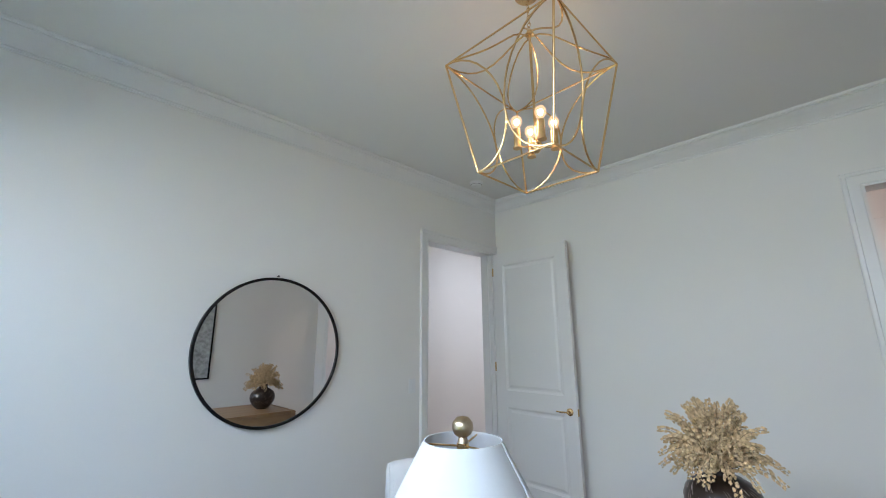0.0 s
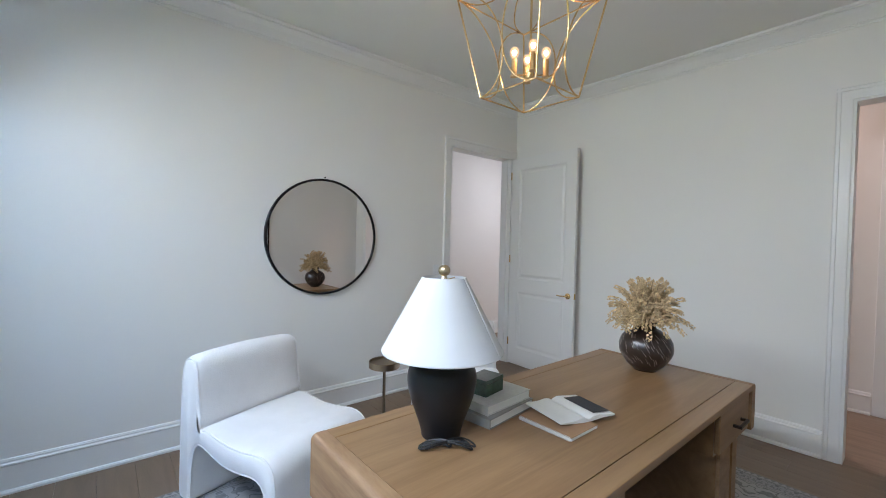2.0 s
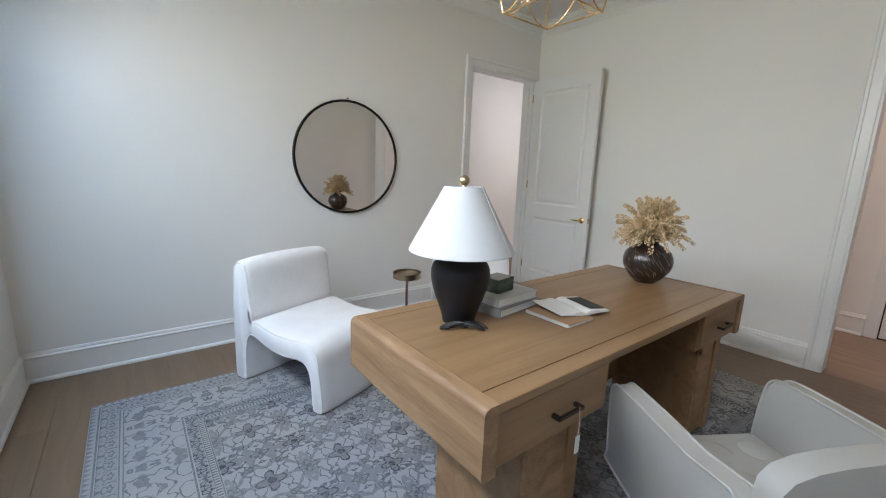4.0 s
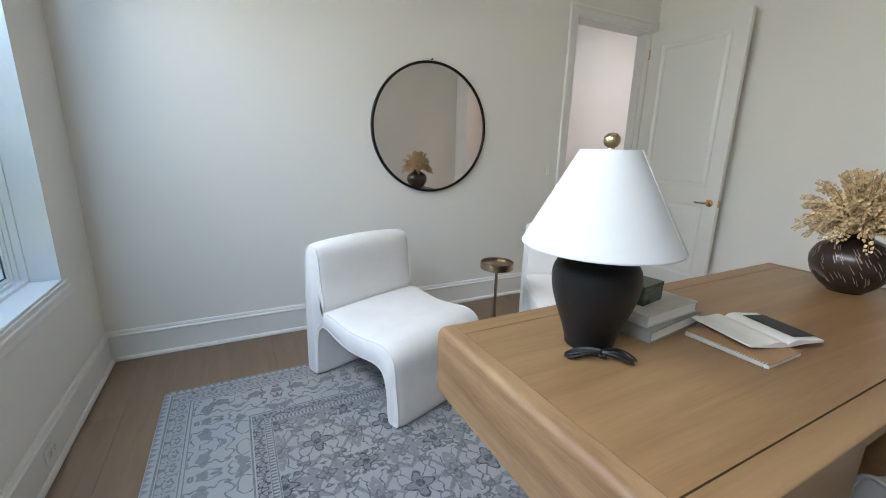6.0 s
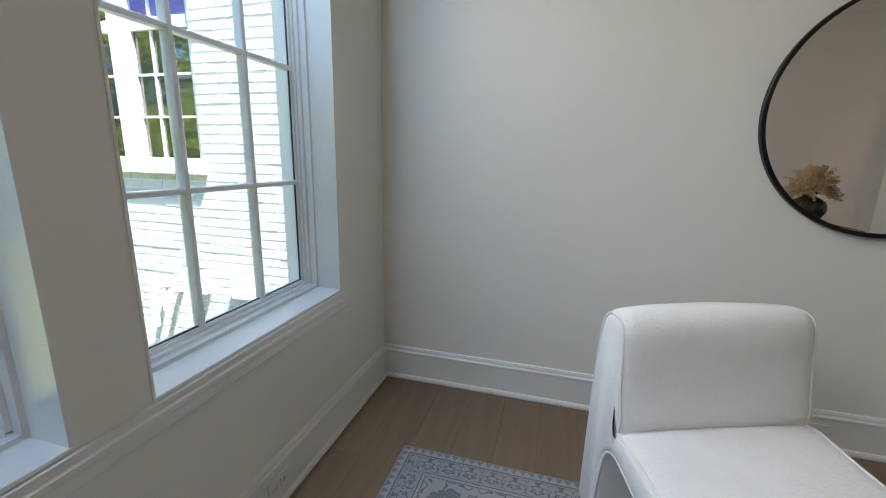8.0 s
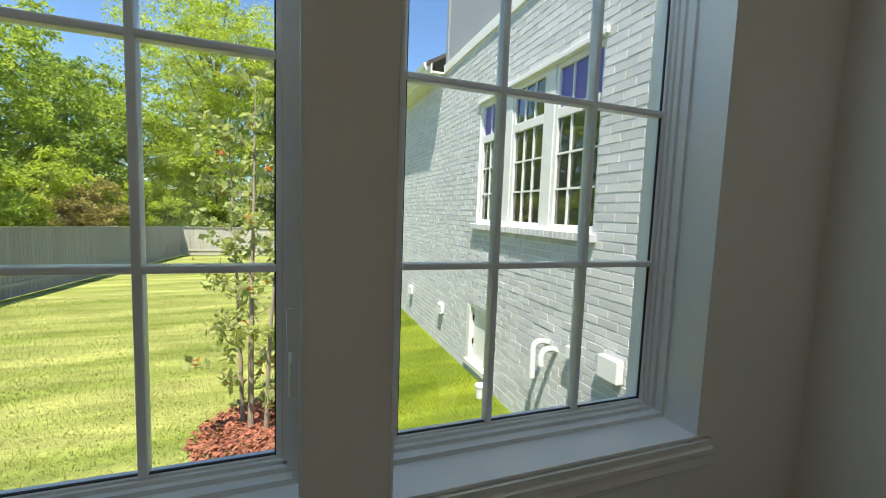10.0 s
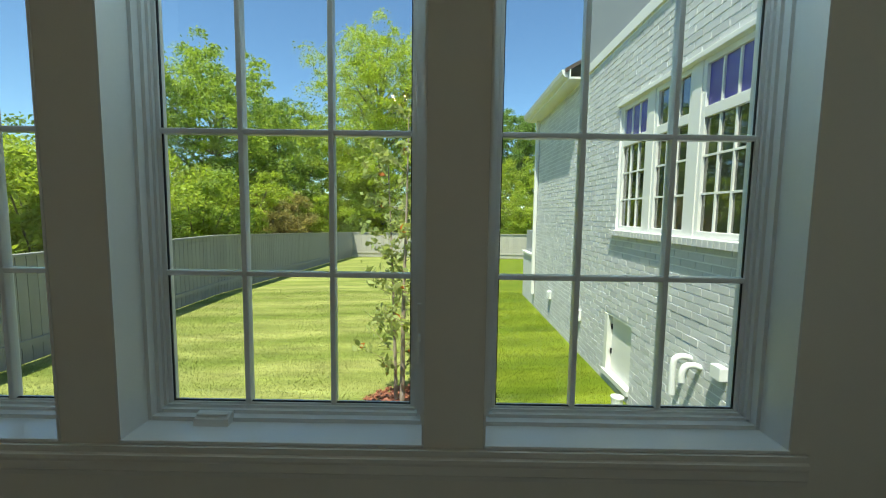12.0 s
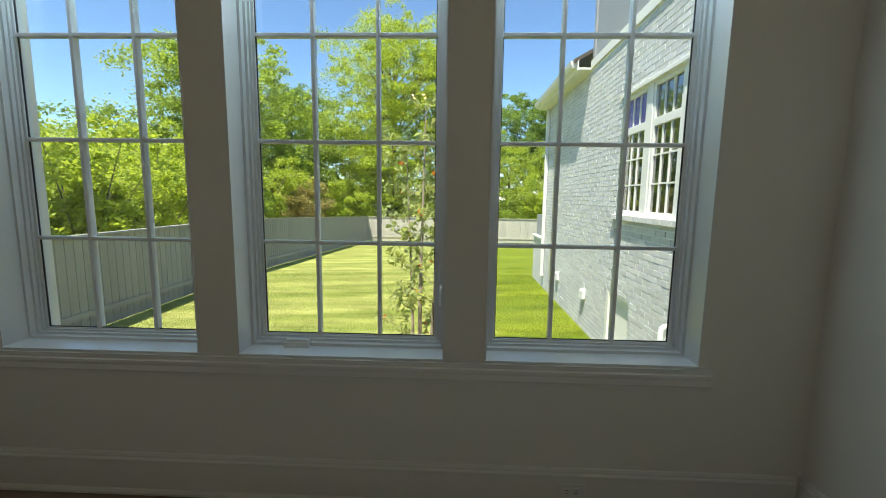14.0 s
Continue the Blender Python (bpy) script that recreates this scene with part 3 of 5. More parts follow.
    shade = band(0.048, 0.125) * 0.22 + band(0.412, 0.462) * 0.34 + band(0.50, 9.0) * 0.12
    # wear
    wear = noise_at(x, y, 0.3, 2.3, 6.0, 0.65).step(0.30, 0.66)
    fleck = noise_at(x, y, 1.3, 60.0, 4.0, 0.7).step(0.36, 0.62)
    ink = ink * (wear * 0.34 + 0.74) * (fleck * 0.46 + 0.56)
    cool = noise_at(x, y, 7.7, 1.1, 3.0).step(0.35, 0.65)
    base = N.new("ShaderNodeMix")
    base.data_type = "RGBA"
    base.inputs["A"].default_value, base.inputs["B"].default_value = (0.365, 0.35, 0.325, 1), (0.315, 0.322, 0.345, 1)
    # beige towards the east: warm hall light put into the base colour
    L.new((cool - (x - 1.6).step(0.0, 1.2) * 0.8).op("MAXIMUM", 0.0).sock, base.inputs["Factor"])
    mid = N.new("ShaderNodeMix")
    mid.data_type = "RGBA"
    mid.inputs["B"].default_value = (0.17, 0.18, 0.20, 1)
    L.new(base.outputs["Result"], mid.inputs["A"])
    L.new((shade + (fleck * -0.16 + 0.10) + (wear * -0.12 + 0.08)).op("MAXIMUM", 0.0).sock, mid.inputs["Factor"])
    fin_ = N.new("ShaderNodeMix")
    fin_.data_type = "RGBA"
    fin_.inputs["B"].default_value = (0.040, 0.043, 0.052, 1)
    L.new(mid.outputs["Result"], fin_.inputs["A"])
    L.new(ink.sock, fin_.inputs["Factor"])
    L.new(fin_.outputs["Result"], b.inputs["Base Color"])
    bp = N.new("ShaderNodeBump")
    bp.inputs["Strength"].default_value = 0.5
    bp.inputs["Distance"].default_value = 0.003
    L.new(noise_at(x, y, 0.0, 420.0, 3.0).sock, bp.inputs["Height"])
    L.new(bp.outputs[0], b.inputs["Normal"])
    return m


RUGM = rug_material(-0.545, 3.115, 0.275, 3.018)
rug = tagged(part("rug", boxes((-0.545, 3.115, 0.275, 3.018, 0.0005, 0.012), bevel=0.003), RUGM), "distressed grey and cream patterned area rug on the oak floor", "rug")

# desk
TX0, TX1, TY0, TY1, TZ = 0.426, 2.405, 0.842, 1.662, 0.79
desk = empty("desk", pose(TX0, TY0, 0), "large light oak pedestal desk with rounded ends, on the rug", "desk")
DW, DD = TX1 - TX0, TY1 - TY0
E = 0.055
ZB = 0.565
# the top wraps over the ends with a rounded corner
for s0, s1 in ((0, 1), (DW, -1)):
    arc = [(s0 + s1 * (0.024 - 0.024 * math.sin(a)), TZ - 0.024 + 0.024 * math.cos(a)) for a in [i * math.pi / 12 for i in range(7)]]
    outl = arc + [(s0, ZB + 0.01), (s0 + s1 * 0.01, ZB), (s0 + s1 * E, ZB), (s0 + s1 * E, TZ)]
    part("end_panel", prism(outl, "y", 0, DD), DESKEND, desk, smooth=True)
part("desktop_panel", boxes((E + 0.003, DW - E - 0.003, 0.075, DD - 0.075, TZ - 0.03, TZ - 0.0005)), DESK, desk)
part("front_rail", boxes((E, DW - E, 0.0, 0.072, TZ - 0.03, TZ), bevel=0.003), DESK, desk)
part("rear_rail", boxes((E, DW - E, DD - 0.072, DD, TZ - 0.03, TZ), bevel=0.003), DESK, desk)
part("joint_backing", boxes((E, DW - E, 0.06, DD - 0.06, TZ - 0.04, TZ - 0.03)), DARKWOOD, desk)
part("rear_apron", boxes((E, DW - E, DD - 0.03, DD - 0.005, ZB, TZ - 0.03)), DESK, desk)
for x0, x1, px0, px1 in ((E, 0.640, 0.225, 0.515), (DW - 0.515, DW - E, DW - 0.395, DW - 0.165)):
    part("drawer_case", boxes((x0, x1, 0.03, DD - 0.03, ZB, TZ - 0.03)), DESK, desk)
    dr = part("drawer_front", boxes((x0 + 0.006, x1 - 0.022, 0.008, 0.03, ZB + 0.016, TZ - 0.036), bevel=0.003), DESK, desk)
    cx = (x0 + x1) / 2 + 0.02
    h = bmesh.new()
    box(h, cx - 0.065, cx + 0.065, -0.026, -0.014, 0.652, 0.666, bevel=0.003)
    box(h, cx - 0.065, cx - 0.051, -0.018, 0.009, 0.653, 0.665)
    box(h, cx + 0.051, cx + 0.065, -0.018, 0.009, 0.653, 0.665)
    part("handle", h, HANDLEM, dr, "dark bronze bar handle")
    part("pedestal", boxes((px0, px1, 0.05, 0.49, 0.03, ZB), bevel=0.003), DESK, desk)
    part("pedestal_door", boxes((px0 + 0.003, px1 - 0.075, 0.036, 0.05, 0.05, ZB - 0.004), bevel=0.002), DESKEND, desk)
    part("stile", boxes((px1 - 0.070, px1, 0.030, 0.05, 0.03, ZB), bevel=0.002), DESK, desk)
    part("plinth", boxes((px0 + 0.01, px1 - 0.01, 0.06, 0.48, 0.0125, 0.03)), DESK, desk)
part("modesty_panel", boxes((0.40, DW - 0.30, 0.47, 0.49, 0.20, ZB)), DESK, desk)

# table lamp
lamp = empty("table_lamp", pose(0.785, 1.387, TZ), "black ceramic urn lamp with a white tapered shade, on the desk", "lamp")
urn = [(0.064, 0.0), (0.069, 0.004), (0.071, 0.020), (0.081, 0.055), (0.101, 0.110), (0.116, 0.160), (0.1215, 0.200), (0.117, 0.235), (0.098, 0.262), (0.074, 0.276), (0.062, 0.284), (0.058, 0.296), (0.062, 0.308), (0.062, 0.314), (0.0, 0.316)]
part("urn", lathe([(p.x, p.y) for p in smooth_line([(a, b, 0) for a, b in urn], 3)], 48), CERAMIC, lamp, smooth=True)
part("neck", lathe([(0.012, 0.314), (0.012, 0.55)], 16), BRASS, lamp, smooth=True)
SR0, SR1, SZ0, SZ1 = 0.213, 0.078, 0.299, 0.556
part("shade", lathe([(SR0, SZ0), (SR0 + 0.001, SZ0 + 0.004), (SR1 + 0.001, SZ1 - 0.003), (SR1, SZ1), (SR1 - 0.003, SZ1), (SR1 - 0.002, SZ1 - 0.004), (SR0 - 0.004, SZ0 + 0.005), (SR0 - 0.003, SZ0)], 64, cap=False), SHADE, lamp, smooth=True)
a = radians(-68)
part("shade_seam", tube([((SR0 + 0.001) * math.cos(a), (SR0 + 0.001) * math.sin(a), SZ0 + 0.003), ((SR1 + 0.001) * math.cos(a), (SR1 + 0.001) * math.sin(a), SZ1)], 0.0018, 6), SHADE, lamp)
sp = bmesh.new()
for i in range(3):
    a = radians(120 * i + 20)
    tube([(0, 0, SZ1 - 0.012), ((SR1 - 0.002) * math.cos(a), (SR1 - 0.002) * math.sin(a), SZ1 - 0.006)], 0.002, 6, sp)
part("spider", sp, BRASS, lamp)
fin = [(0.0, 0.545), (0.012, 0.546), (0.010, 0.555), (0.008, 0.560), (0.017, 0.566), (0.0215, 0.576), (0.020, 0.588), (0.012, 0.597), (0.0, 0.600)]
part("finial", lathe(fin, 24), ANTIQUE, lamp, "round brass finial", smooth=True)

# vase with dried flowers
VASE = mat("carved_brown_ceramic", (0.030, 0.019, 0.014), 0.28, vary=0.35, scale=14, fine=60, bump=0.25, bump_scale=40, dist=0.002)
VPROF = [(p.x, p.y) for p in smooth_line([(0.058, 0, 0), (0.062, 0.006, 0), (0.096, 0.036, 0), (0.128, 0.088, 0), (0.136, 0.135, 0), (0.118, 0.186, 0), (0.076, 0.218, 0), (0.050, 0.232, 0), (0.048, 0.256, 0), (0.058, 0.272, 0), (0.050, 0.271, 0), (0.042, 0.250, 0)], 4)]
vase = empty("vase", pose(2.165, 1.285, TZ), "round dark brown carved ceramic vase on the desk", "vase")
part("vase_body", lathe(VPROF, 56), VASE, vase, smooth=True)
VCUT = mat("worn_pale_carving", (0.25, 0.205, 0.17), 0.6, vary=0.3, scale=40, bump=0.1)
random.seed(11)
for k in range(170):
    z = random.uniform(0.06, 0.205)
    i0 = min(range(len(VPROF)), key=lambda i: abs(VPROF[i][1] - z))
    a0 = random.uniform(0, 2 * math.pi)
    pts = []
    for s in range(3):
        i1 = max(2, min(len(VPROF) - 20, i0 - 1 + s))
        aa = a0 - 0.055 * s
        rr = VPROF[i1][0] + 0.0002
        pts.append((rr * math.cos(aa), rr * math.sin(aa), VPROF[i1][1]))
    part("carved_stroke", tube(pts, 0.0016, 4, r1=0.0006), VCUT, vase)

# mirror
MC = (1.299, YN, 1.485)
mir = empty("round_mirror", pose(*MC), "round mirror with a thin black metal frame on the wall", "mirror")
RM = 0.480
part("mirror_glass", lathe([(0.0, 0.0), (RM - 0.008, 0.0), (RM - 0.008, 0.006), (0.0, 0.006)], 96), MIRROR, mir, m=pose(0, -0.012, 0, 90))
part("frame", lathe([(RM - 0.012, 0.0), (RM + 0.006, 0.0), (RM + 0.006, 0.024), (RM + 0.003, 0.027), (RM - 0.009, 0.027), (RM - 0.012, 0.024), (RM - 0.012, 0.0)], 96, cap=False), BLACK, mir, smooth=True, m=pose(0, -0.001, 0, 90))

# chandelier
CH = (1.53, 1.63)
ch = empty("lantern_chandelier", pose(CH[0], CH[1], CEILING), "brass open-frame lantern chandelier with four lit bulbs, hanging by a chain", "chandelier")
ZT, ZBt, ZA = 2.72 - CEILING, 2.215 - CEILING, 2.885 - CEILING
HT, HB = 0.266, 0.175
top = [(sx * HT, sy * HT, ZT) for sx, sy in ((-1, -1), (1, -1), (1, 1), (-1, 1))]
bot = [(sx * HB, sy * HB, ZBt) for sx, sy in ((-1, -1), (1, -1), (1, 1), (-1, 1))]
apex = (0, 0, ZA)
R = 0.0048
part("frame_ring", tube(top, R, 6, closed=True), BRASS, ch)
part("frame_ring", tube(bot, R, 6, closed=True), BRASS, ch)
for i in range(4):
    part("corner_rod", tube([top[i], bot[i]], R, 8), BRASS, ch, smooth=True)
part("stem", tube([(0, 0, ZA), (0, 0, ZBt + 0.11)], 0.006, 10), BRASS, ch, smooth=True)

# chandelier: loops, arms, bulbs, chain
for i in range(4):
    p0, p1 = Vector(bot[i]), Vector(bot[(i + 1) % 4])
    q0, q1 = Vector(top[i]), Vector(top[(i + 1) % 4])
    # an arch on each face: from the lower corner up and in, then out to the upper corner
    for a0, a1 in ((p0, q0), (p1, q1)):
        mid = (p0 + p1 + q0 + q1) / 4
        side = (a0 + a1) / 2
        pts = [a0.lerp(a1, 0.5 - 0.5 * math.cos(th)) + (mid - side) * 0.98 * math.sin(th) for th in [math.pi * s / 16 for s in range(17)]]
        part("curved_rod", tube(pts, R * 0.85, 6), BRASS, ch, smooth=True)
    # a bow from corner to corner that rises to the hanging ring
    c = Vector((0, 0, ZT))
    e = (q0 + q1) / 2
    rise = [Vector((0, 0, 0.155 * (math.sin(math.pi * s / 20) ** 5))) for s in range(21)]
    pts = [q0.lerp(q1, 0.5 - 0.5 * math.cos(math.pi * s / 20)) + (c - e) * 0.94 * math.sin(math.pi * s / 20) + rise[s] for s in range(21)]
    part("curved_rod", tube(pts, R * 0.8, 6), BRASS, ch, smooth=True)
hub_z = ZBt + 0.115
part("hub", lathe([(0.0, hub_z - 0.03), (0.012, hub_z - 0.028), (0.022, hub_z - 0.012), (0.022, hub_z + 0.012), (0.010, hub_z + 0.022), (0.0, hub_z + 0.024)], 20), BRASS, ch, smooth=True)
for i in range(4):
    a = radians(90 * i + 48)
    cx, cy = 0.080 * math.cos(a), 0.080 * math.sin(a)
    arm = part("arm", tube([(0, 0, hub_z), (cx * 0.6, cy * 0.6, hub_z - 0.004), (cx, cy, hub_z + 0.0)], 0.004, 6), BRASS, ch)
    part("candle_sleeve", lathe([(0.0, -0.012), (0.019, -0.012), (0.019, -0.006), (0.0145, -0.004), (0.0145, 0.075), (0.0, 0.075)], 16), BULBBASE, arm, "brass candle sleeve", m=pose(cx, cy, hub_z))
    bulb = part("bulb", lathe([(0.0, 0.075), (0.010, 0.076), (0.011, 0.084), (0.0185, 0.094), (0.0235, 0.108), (0.0225, 0.120), (0.016, 0.131), (0.008, 0.136), (0.0, 0.137)], 20), GLOBE, arm, "clear glowing globe bulb", smooth=True, m=pose(cx, cy, hub_z))
    core = mesh("filament", lathe([(0.0, 0.096), (0.006, 0.098), (0.010, 0.107), (0.009, 0.117), (0.0, 0.122)], 14), BULBGLASS, True)
    fil = new("filament", core)
    fil.matrix_basis = pose(cx, cy, hub_z)
    fil.parent = arm
part("top_cap", lathe([(0.0, ZA - 0.02), (0.016, ZA - 0.016), (0.012, ZA + 0.01), (0.0, ZA + 0.012)], 16), BRASS, ch, smooth=True)
zc = ZA + 0.02
k = 0
while zc < -0.03:
    ring = [(0.008 * math.cos(u), 0.0, zc + 0.013 * math.sin(u)) for u in [2 * math.pi * j / 10 for j in range(10)]]
    if k % 2:
        ring = [(0, x, z) for x, y, z in ring]
    part("chain_link", tube(ring, 0.0018, 5, closed=True), BRASS, ch)
    zc += 0.020
    k += 1
part("canopy", lathe([(0.0, -0.03), (0.012, -0.03), (0.055, -0.018), (0.062, -0.006), (0.062, 0.0), (0.0, 0.0)], 32), BRASS, ch, smooth=True)

nail = tagged(part("nail", lathe([(0.0, 0.0), (0.003, 0.0), (0.003, 0.02), (0.006, 0.02), (0.006, 0.023), (0, 0.023)], 10), BLACK, m=pose(MC[0] - 0.005, YN, MC[2] + RM + 0.018, 90)), "small black picture nail above the round mirror", "nail")

# door leaf, swung open along the east wall
HX, HY = 3.676, YN - 0.022
leaf = empty("door_1", pose(HX, HY, 0.012, 0, 0, -2.6), "white two-panel interior door, standing open", "door", "", "structure")
LW, LH, T = 0.905, 2.462, 0.036
lf = bmesh.new()
PZ = ((0.20, 0.875), (1.035, 2.33))
PY0, PY1 = -LW + 0.125, -0.125
# stiles and rails with a recessed field in each opening
box(lf, 0, T, -LW, PY0, 0, LH, bevel=0.0015)
box(lf, 0, T, PY1, 0, 0, LH, bevel=0.0015)
for z0, z1 in ((0, PZ[0][0]), (PZ[0][1], PZ[1][0]), (PZ[1][1], LH)):
    box(lf, 0.0002, T - 0.0002, PY0 - 0.0015, PY1 + 0.0015, z0, z1)
part("leaf", lf, TRIM, leaf)
for z0, z1 in PZ:
    pn = bmesh.new()
    box(pn, 0.013, T - 0.013, PY0, PY1, z0, z1)
    for s, xa in ((-1, 0.013), (1, T - 0.013)):
        # sloped sticking and raised field
        for (i0, d0), (i1, d1) in (((0.0, -0.009), (0.018, 0.0)), ((0.030, 0.0), (0.052, -0.007))):
            r = []
            for ii, dd in ((i0, d0), (i1, d1)):
                r.append([pn.verts.new((xa + (-dd if s > 0 else dd) , yy, zz)) for yy, zz in ((PY0 + ii, z0 + ii), (PY1 - ii, z0 + ii), (PY1 - ii, z1 - ii), (PY0 + ii, z1 - ii))])
            for j in range(4):
                pn.faces.new((r[0][j], r[0][(j + 1) % 4], r[1][(j + 1) % 4], r[1][j]))
            if i0 > 0.02:
                pn.faces.new(r[1])
    part("door_panel", pn, TRIM, leaf)
HYc, HZ = -LW + 0.07, 0.905
hnd = part("door_handle", lathe([(0.0, 0.0), (0.032, 0.0), (0.032, 0.006), (0.027, 0.010), (0.012, 0.012), (0.011, 0.045), (0.0, 0.046)], 28), BRASS, leaf, "round-rose brass lever handle", smooth=True, m=pose(0, HYc, HZ, 0, -90))
part("lever", tube(smooth_line([(-0.040, HYc, HZ), (-0.044, HYc + 0.03, HZ), (-0.042, HYc + 0.075, HZ - 0.002), (-0.038, HYc + 0.115, HZ)], 4), 0.0075, 8, r1=0.006), BRASS, leaf, "brass lever", smooth=True)
part("latch_plate", boxes((0.006, 0.030, -LW - 0.0015, -LW + 0.001, HZ - 0.03, HZ + 0.03)), BRASS, leaf, "brass latch plate")
for z in (0.22, 1.22, 2.22):
    part("hinge", lathe([(0.0, 0), (0.007, 0), (0.007, 0.09), (0.0, 0.09)], 10), BRASS, leaf, "brass butt hinge", m=pose(-0.004, 0.006, z))

# switch, outlets, smoke detector
sw = empty("light_switch", pose(2.525, YN, 1.165), "white rocker light switch on the wall beside the door", "light switch")
part("plate", boxes((-0.036, 0.036, -0.006, 0, -0.058, 0.058), bevel=0.002), PLASTIC, sw)
part("rocker", boxes((-0.017, 0.017, -0.010, -0.005, -0.034, 0.034), bevel=0.002), PLASTIC, sw)


def outlet(m):
    o = empty("wall_outlet", m, "white duplex wall outlet set sideways in the baseboard", "outlet", "outlets in the baseboards")
    part("plate", boxes((-0.058, 0.058, -0.005, 0, -0.035, 0.035), bevel=0.002), PLASTIC, o)
    for x in (-0.021, 0.021):
        s = part("socket", boxes((x - 0.017, x + 0.017, -0.008, -0.004, -0.015, 0.015), bevel=0.002), PLASTIC, o)
        part("slots", boxes((x - 0.008, x + 0.008, -0.0086, -0.0078, -0.007, -0.005), (x - 0.008, x + 0.008, -0.0086, -0.0078, 0.005, 0.007)), DARKCARD, s, "dark slots")
    return o


out1 = outlet(pose(1.24, YN - 0.016, 0.095))
copy_thing(out1, pose(XW + 0.016, 2.59, 0.095, 0, 0, 90))
sm = empty("smoke_detector", pose(3.109, 3.30, CEILING), "round white smoke detector on the ceiling", "smoke detector")
part("housing", lathe([(0.0, -0.042), (0.040, -0.042), (0.052, -0.034), (0.056, -0.020), (0.056, -0.012), (0.066, -0.010), (0.068, 0.0), (0.0, 0.0)], 32), PLASTIC, sm, smooth=True)
part("vent_ring", lathe([(0.054, -0.026), (0.0565, -0.026), (0.0565, -0.022), (0.054, -0.022)], 32), GREYCLOTH, sm)

# window fittings
crank = empty("window_crank", pose(-1.012, 1.335, WIN_Z0 + 0.012), "folded white casement crank cover on the window frame", "window crank")
part("cover", prism([(0.0, 0.0), (0.040, 0.0), (0.036, 0.022), (0.012, 0.034), (0.0, 0.034)], "y", -0.055, 0.055), PLASTIC, crank)
part("folding_handle", boxes((0.018, 0.030, -0.05, 0.048, 0.028, 0.037), bevel=0.003), PLASTIC, crank)
lev = empty("window_lock", pose(-1.028, 1.5625 + WIN_H - 0.022, 0.99), "white casement lock lever on the window frame", "window lock")
part("escutcheon", boxes((0.0, 0.006, -0.010, 0.010, -0.09, 0.09), bevel=0.002), PLASTIC, lev)
part("lever", tube([(0.006, 0, -0.01), (0.020, 0, -0.03), (0.024, 0, -0.10)], 0.006, 8), PLASTIC, lev)

# side table
tb = empty("drink_table", pose(1.37, 2.70, 0.012), "small round bronze drink table with a marble foot, on the rug", "side table")
part("foot", lathe([(0.0, 0.0), (0.085, 0.0), (0.086, 0.006), (0.060, 0.10), (0.046, 0.155), (0.040, 0.162), (0.0, 0.163)], 8), MARBLE, tb, "white marble faceted foot")
part("collar", lathe([(0.0, 0.160), (0.020, 0.160), (0.020, 0.172), (0.011, 0.178), (0, 0.178)], 20), BRONZE, tb, smooth=True)
part("post", lathe([(0.0, 0.17), (0.0105, 0.17), (0.0105, 0.585), (0.0, 0.585)], 18), BRONZE, tb, smooth=True)
part("tray", lathe([(0.0, 0.576), (0.104, 0.576), (0.108, 0.579), (0.108, 0.620), (0.106, 0.622), (0.102, 0.622), (0.101, 0.608), (0.0, 0.608)], 48), BRONZE, tb, smooth=True)

# books and marble box
def book(name, m, w, d, h, cover, label):
    b = empty(name, m, label, "book", "stack of books")
    part("page_block", boxes((0.004, w - 0.004, 0.004, d - 0.004, 0.003, h - 0.003)), PAPER, b, "pale page block")
    cv = bmesh.new()
    box(cv, 0, w, 0, d, 0, 0.003, bevel=0.0008)
    box(cv, 0, w, 0, d, h - 0.003, h, bevel=0.0008)
    box(cv, -0.001, 0.003, 0, d, 0.0, h, bevel=0.0008)
    part("cover", cv, cover, b)
    return b


book("book", pose(0.948, 1.303, TZ + 0.0005, 0, 0, 7), 0.30, 0.235, 0.036, GREYCLOTH, "thick grey cloth-bound book lying on the desk")
book("book", pose(0.962, 1.330, TZ + 0.037, 0, 0, 4), 0.275, 0.21, 0.036, PALEBOOK, "pale hardback book lying on the grey book")
GREENM = mat("green_marble", (0.035, 0.075, 0.055), 0.18, vary=0.5, scale=14, fine=45, bump=0.0)
mbx = empty("trinket_box", pose(1.07, 1.450, TZ + 0.0735, 0, 0, 10), "small dark green marble box on the stack of books", "box")
part("box_body", boxes((-0.062, 0.062, -0.048, 0.048, 0, 0.048), bevel=0.002), GREENM, mbx)
part("lid", boxes((-0.063, 0.063, -0.049, 0.049, 0.0485, 0.064), bevel=0.002), GREENM, mbx)

# notebook and open book
nb = empty("spiral_notebook", pose(1.10, 1.070, TZ + 0.0005), "kraft-covered spiral notebook lying on the desk", "notebook")
part("page_block", boxes((0.008, 0.178, 0.001, 0.228, 0.001, 0.012)), PAPER, nb, "white page block")
part("cover", boxes((0.006, 0.18, 0, 0.23, 0.012, 0.0135)), KRAFT, nb, "brown kraft cover")
for i in range(30):
    y = 0.008 + i * 0.0074
    part("coil", tube([(0.006 + 0.0075 * math.cos(u), y, 0.0075 + 0.0072 * math.sin(u)) for u in [2 * math.pi * j / 8 for j in range(8)]], 0.0012, 4, closed=True), PLASTIC, nb)
ob = empty("open_book", pose(1.300, 1.205, TZ + 0.0145, 0, 0, -14), "open blank white paperback lying across the notebook", "book")
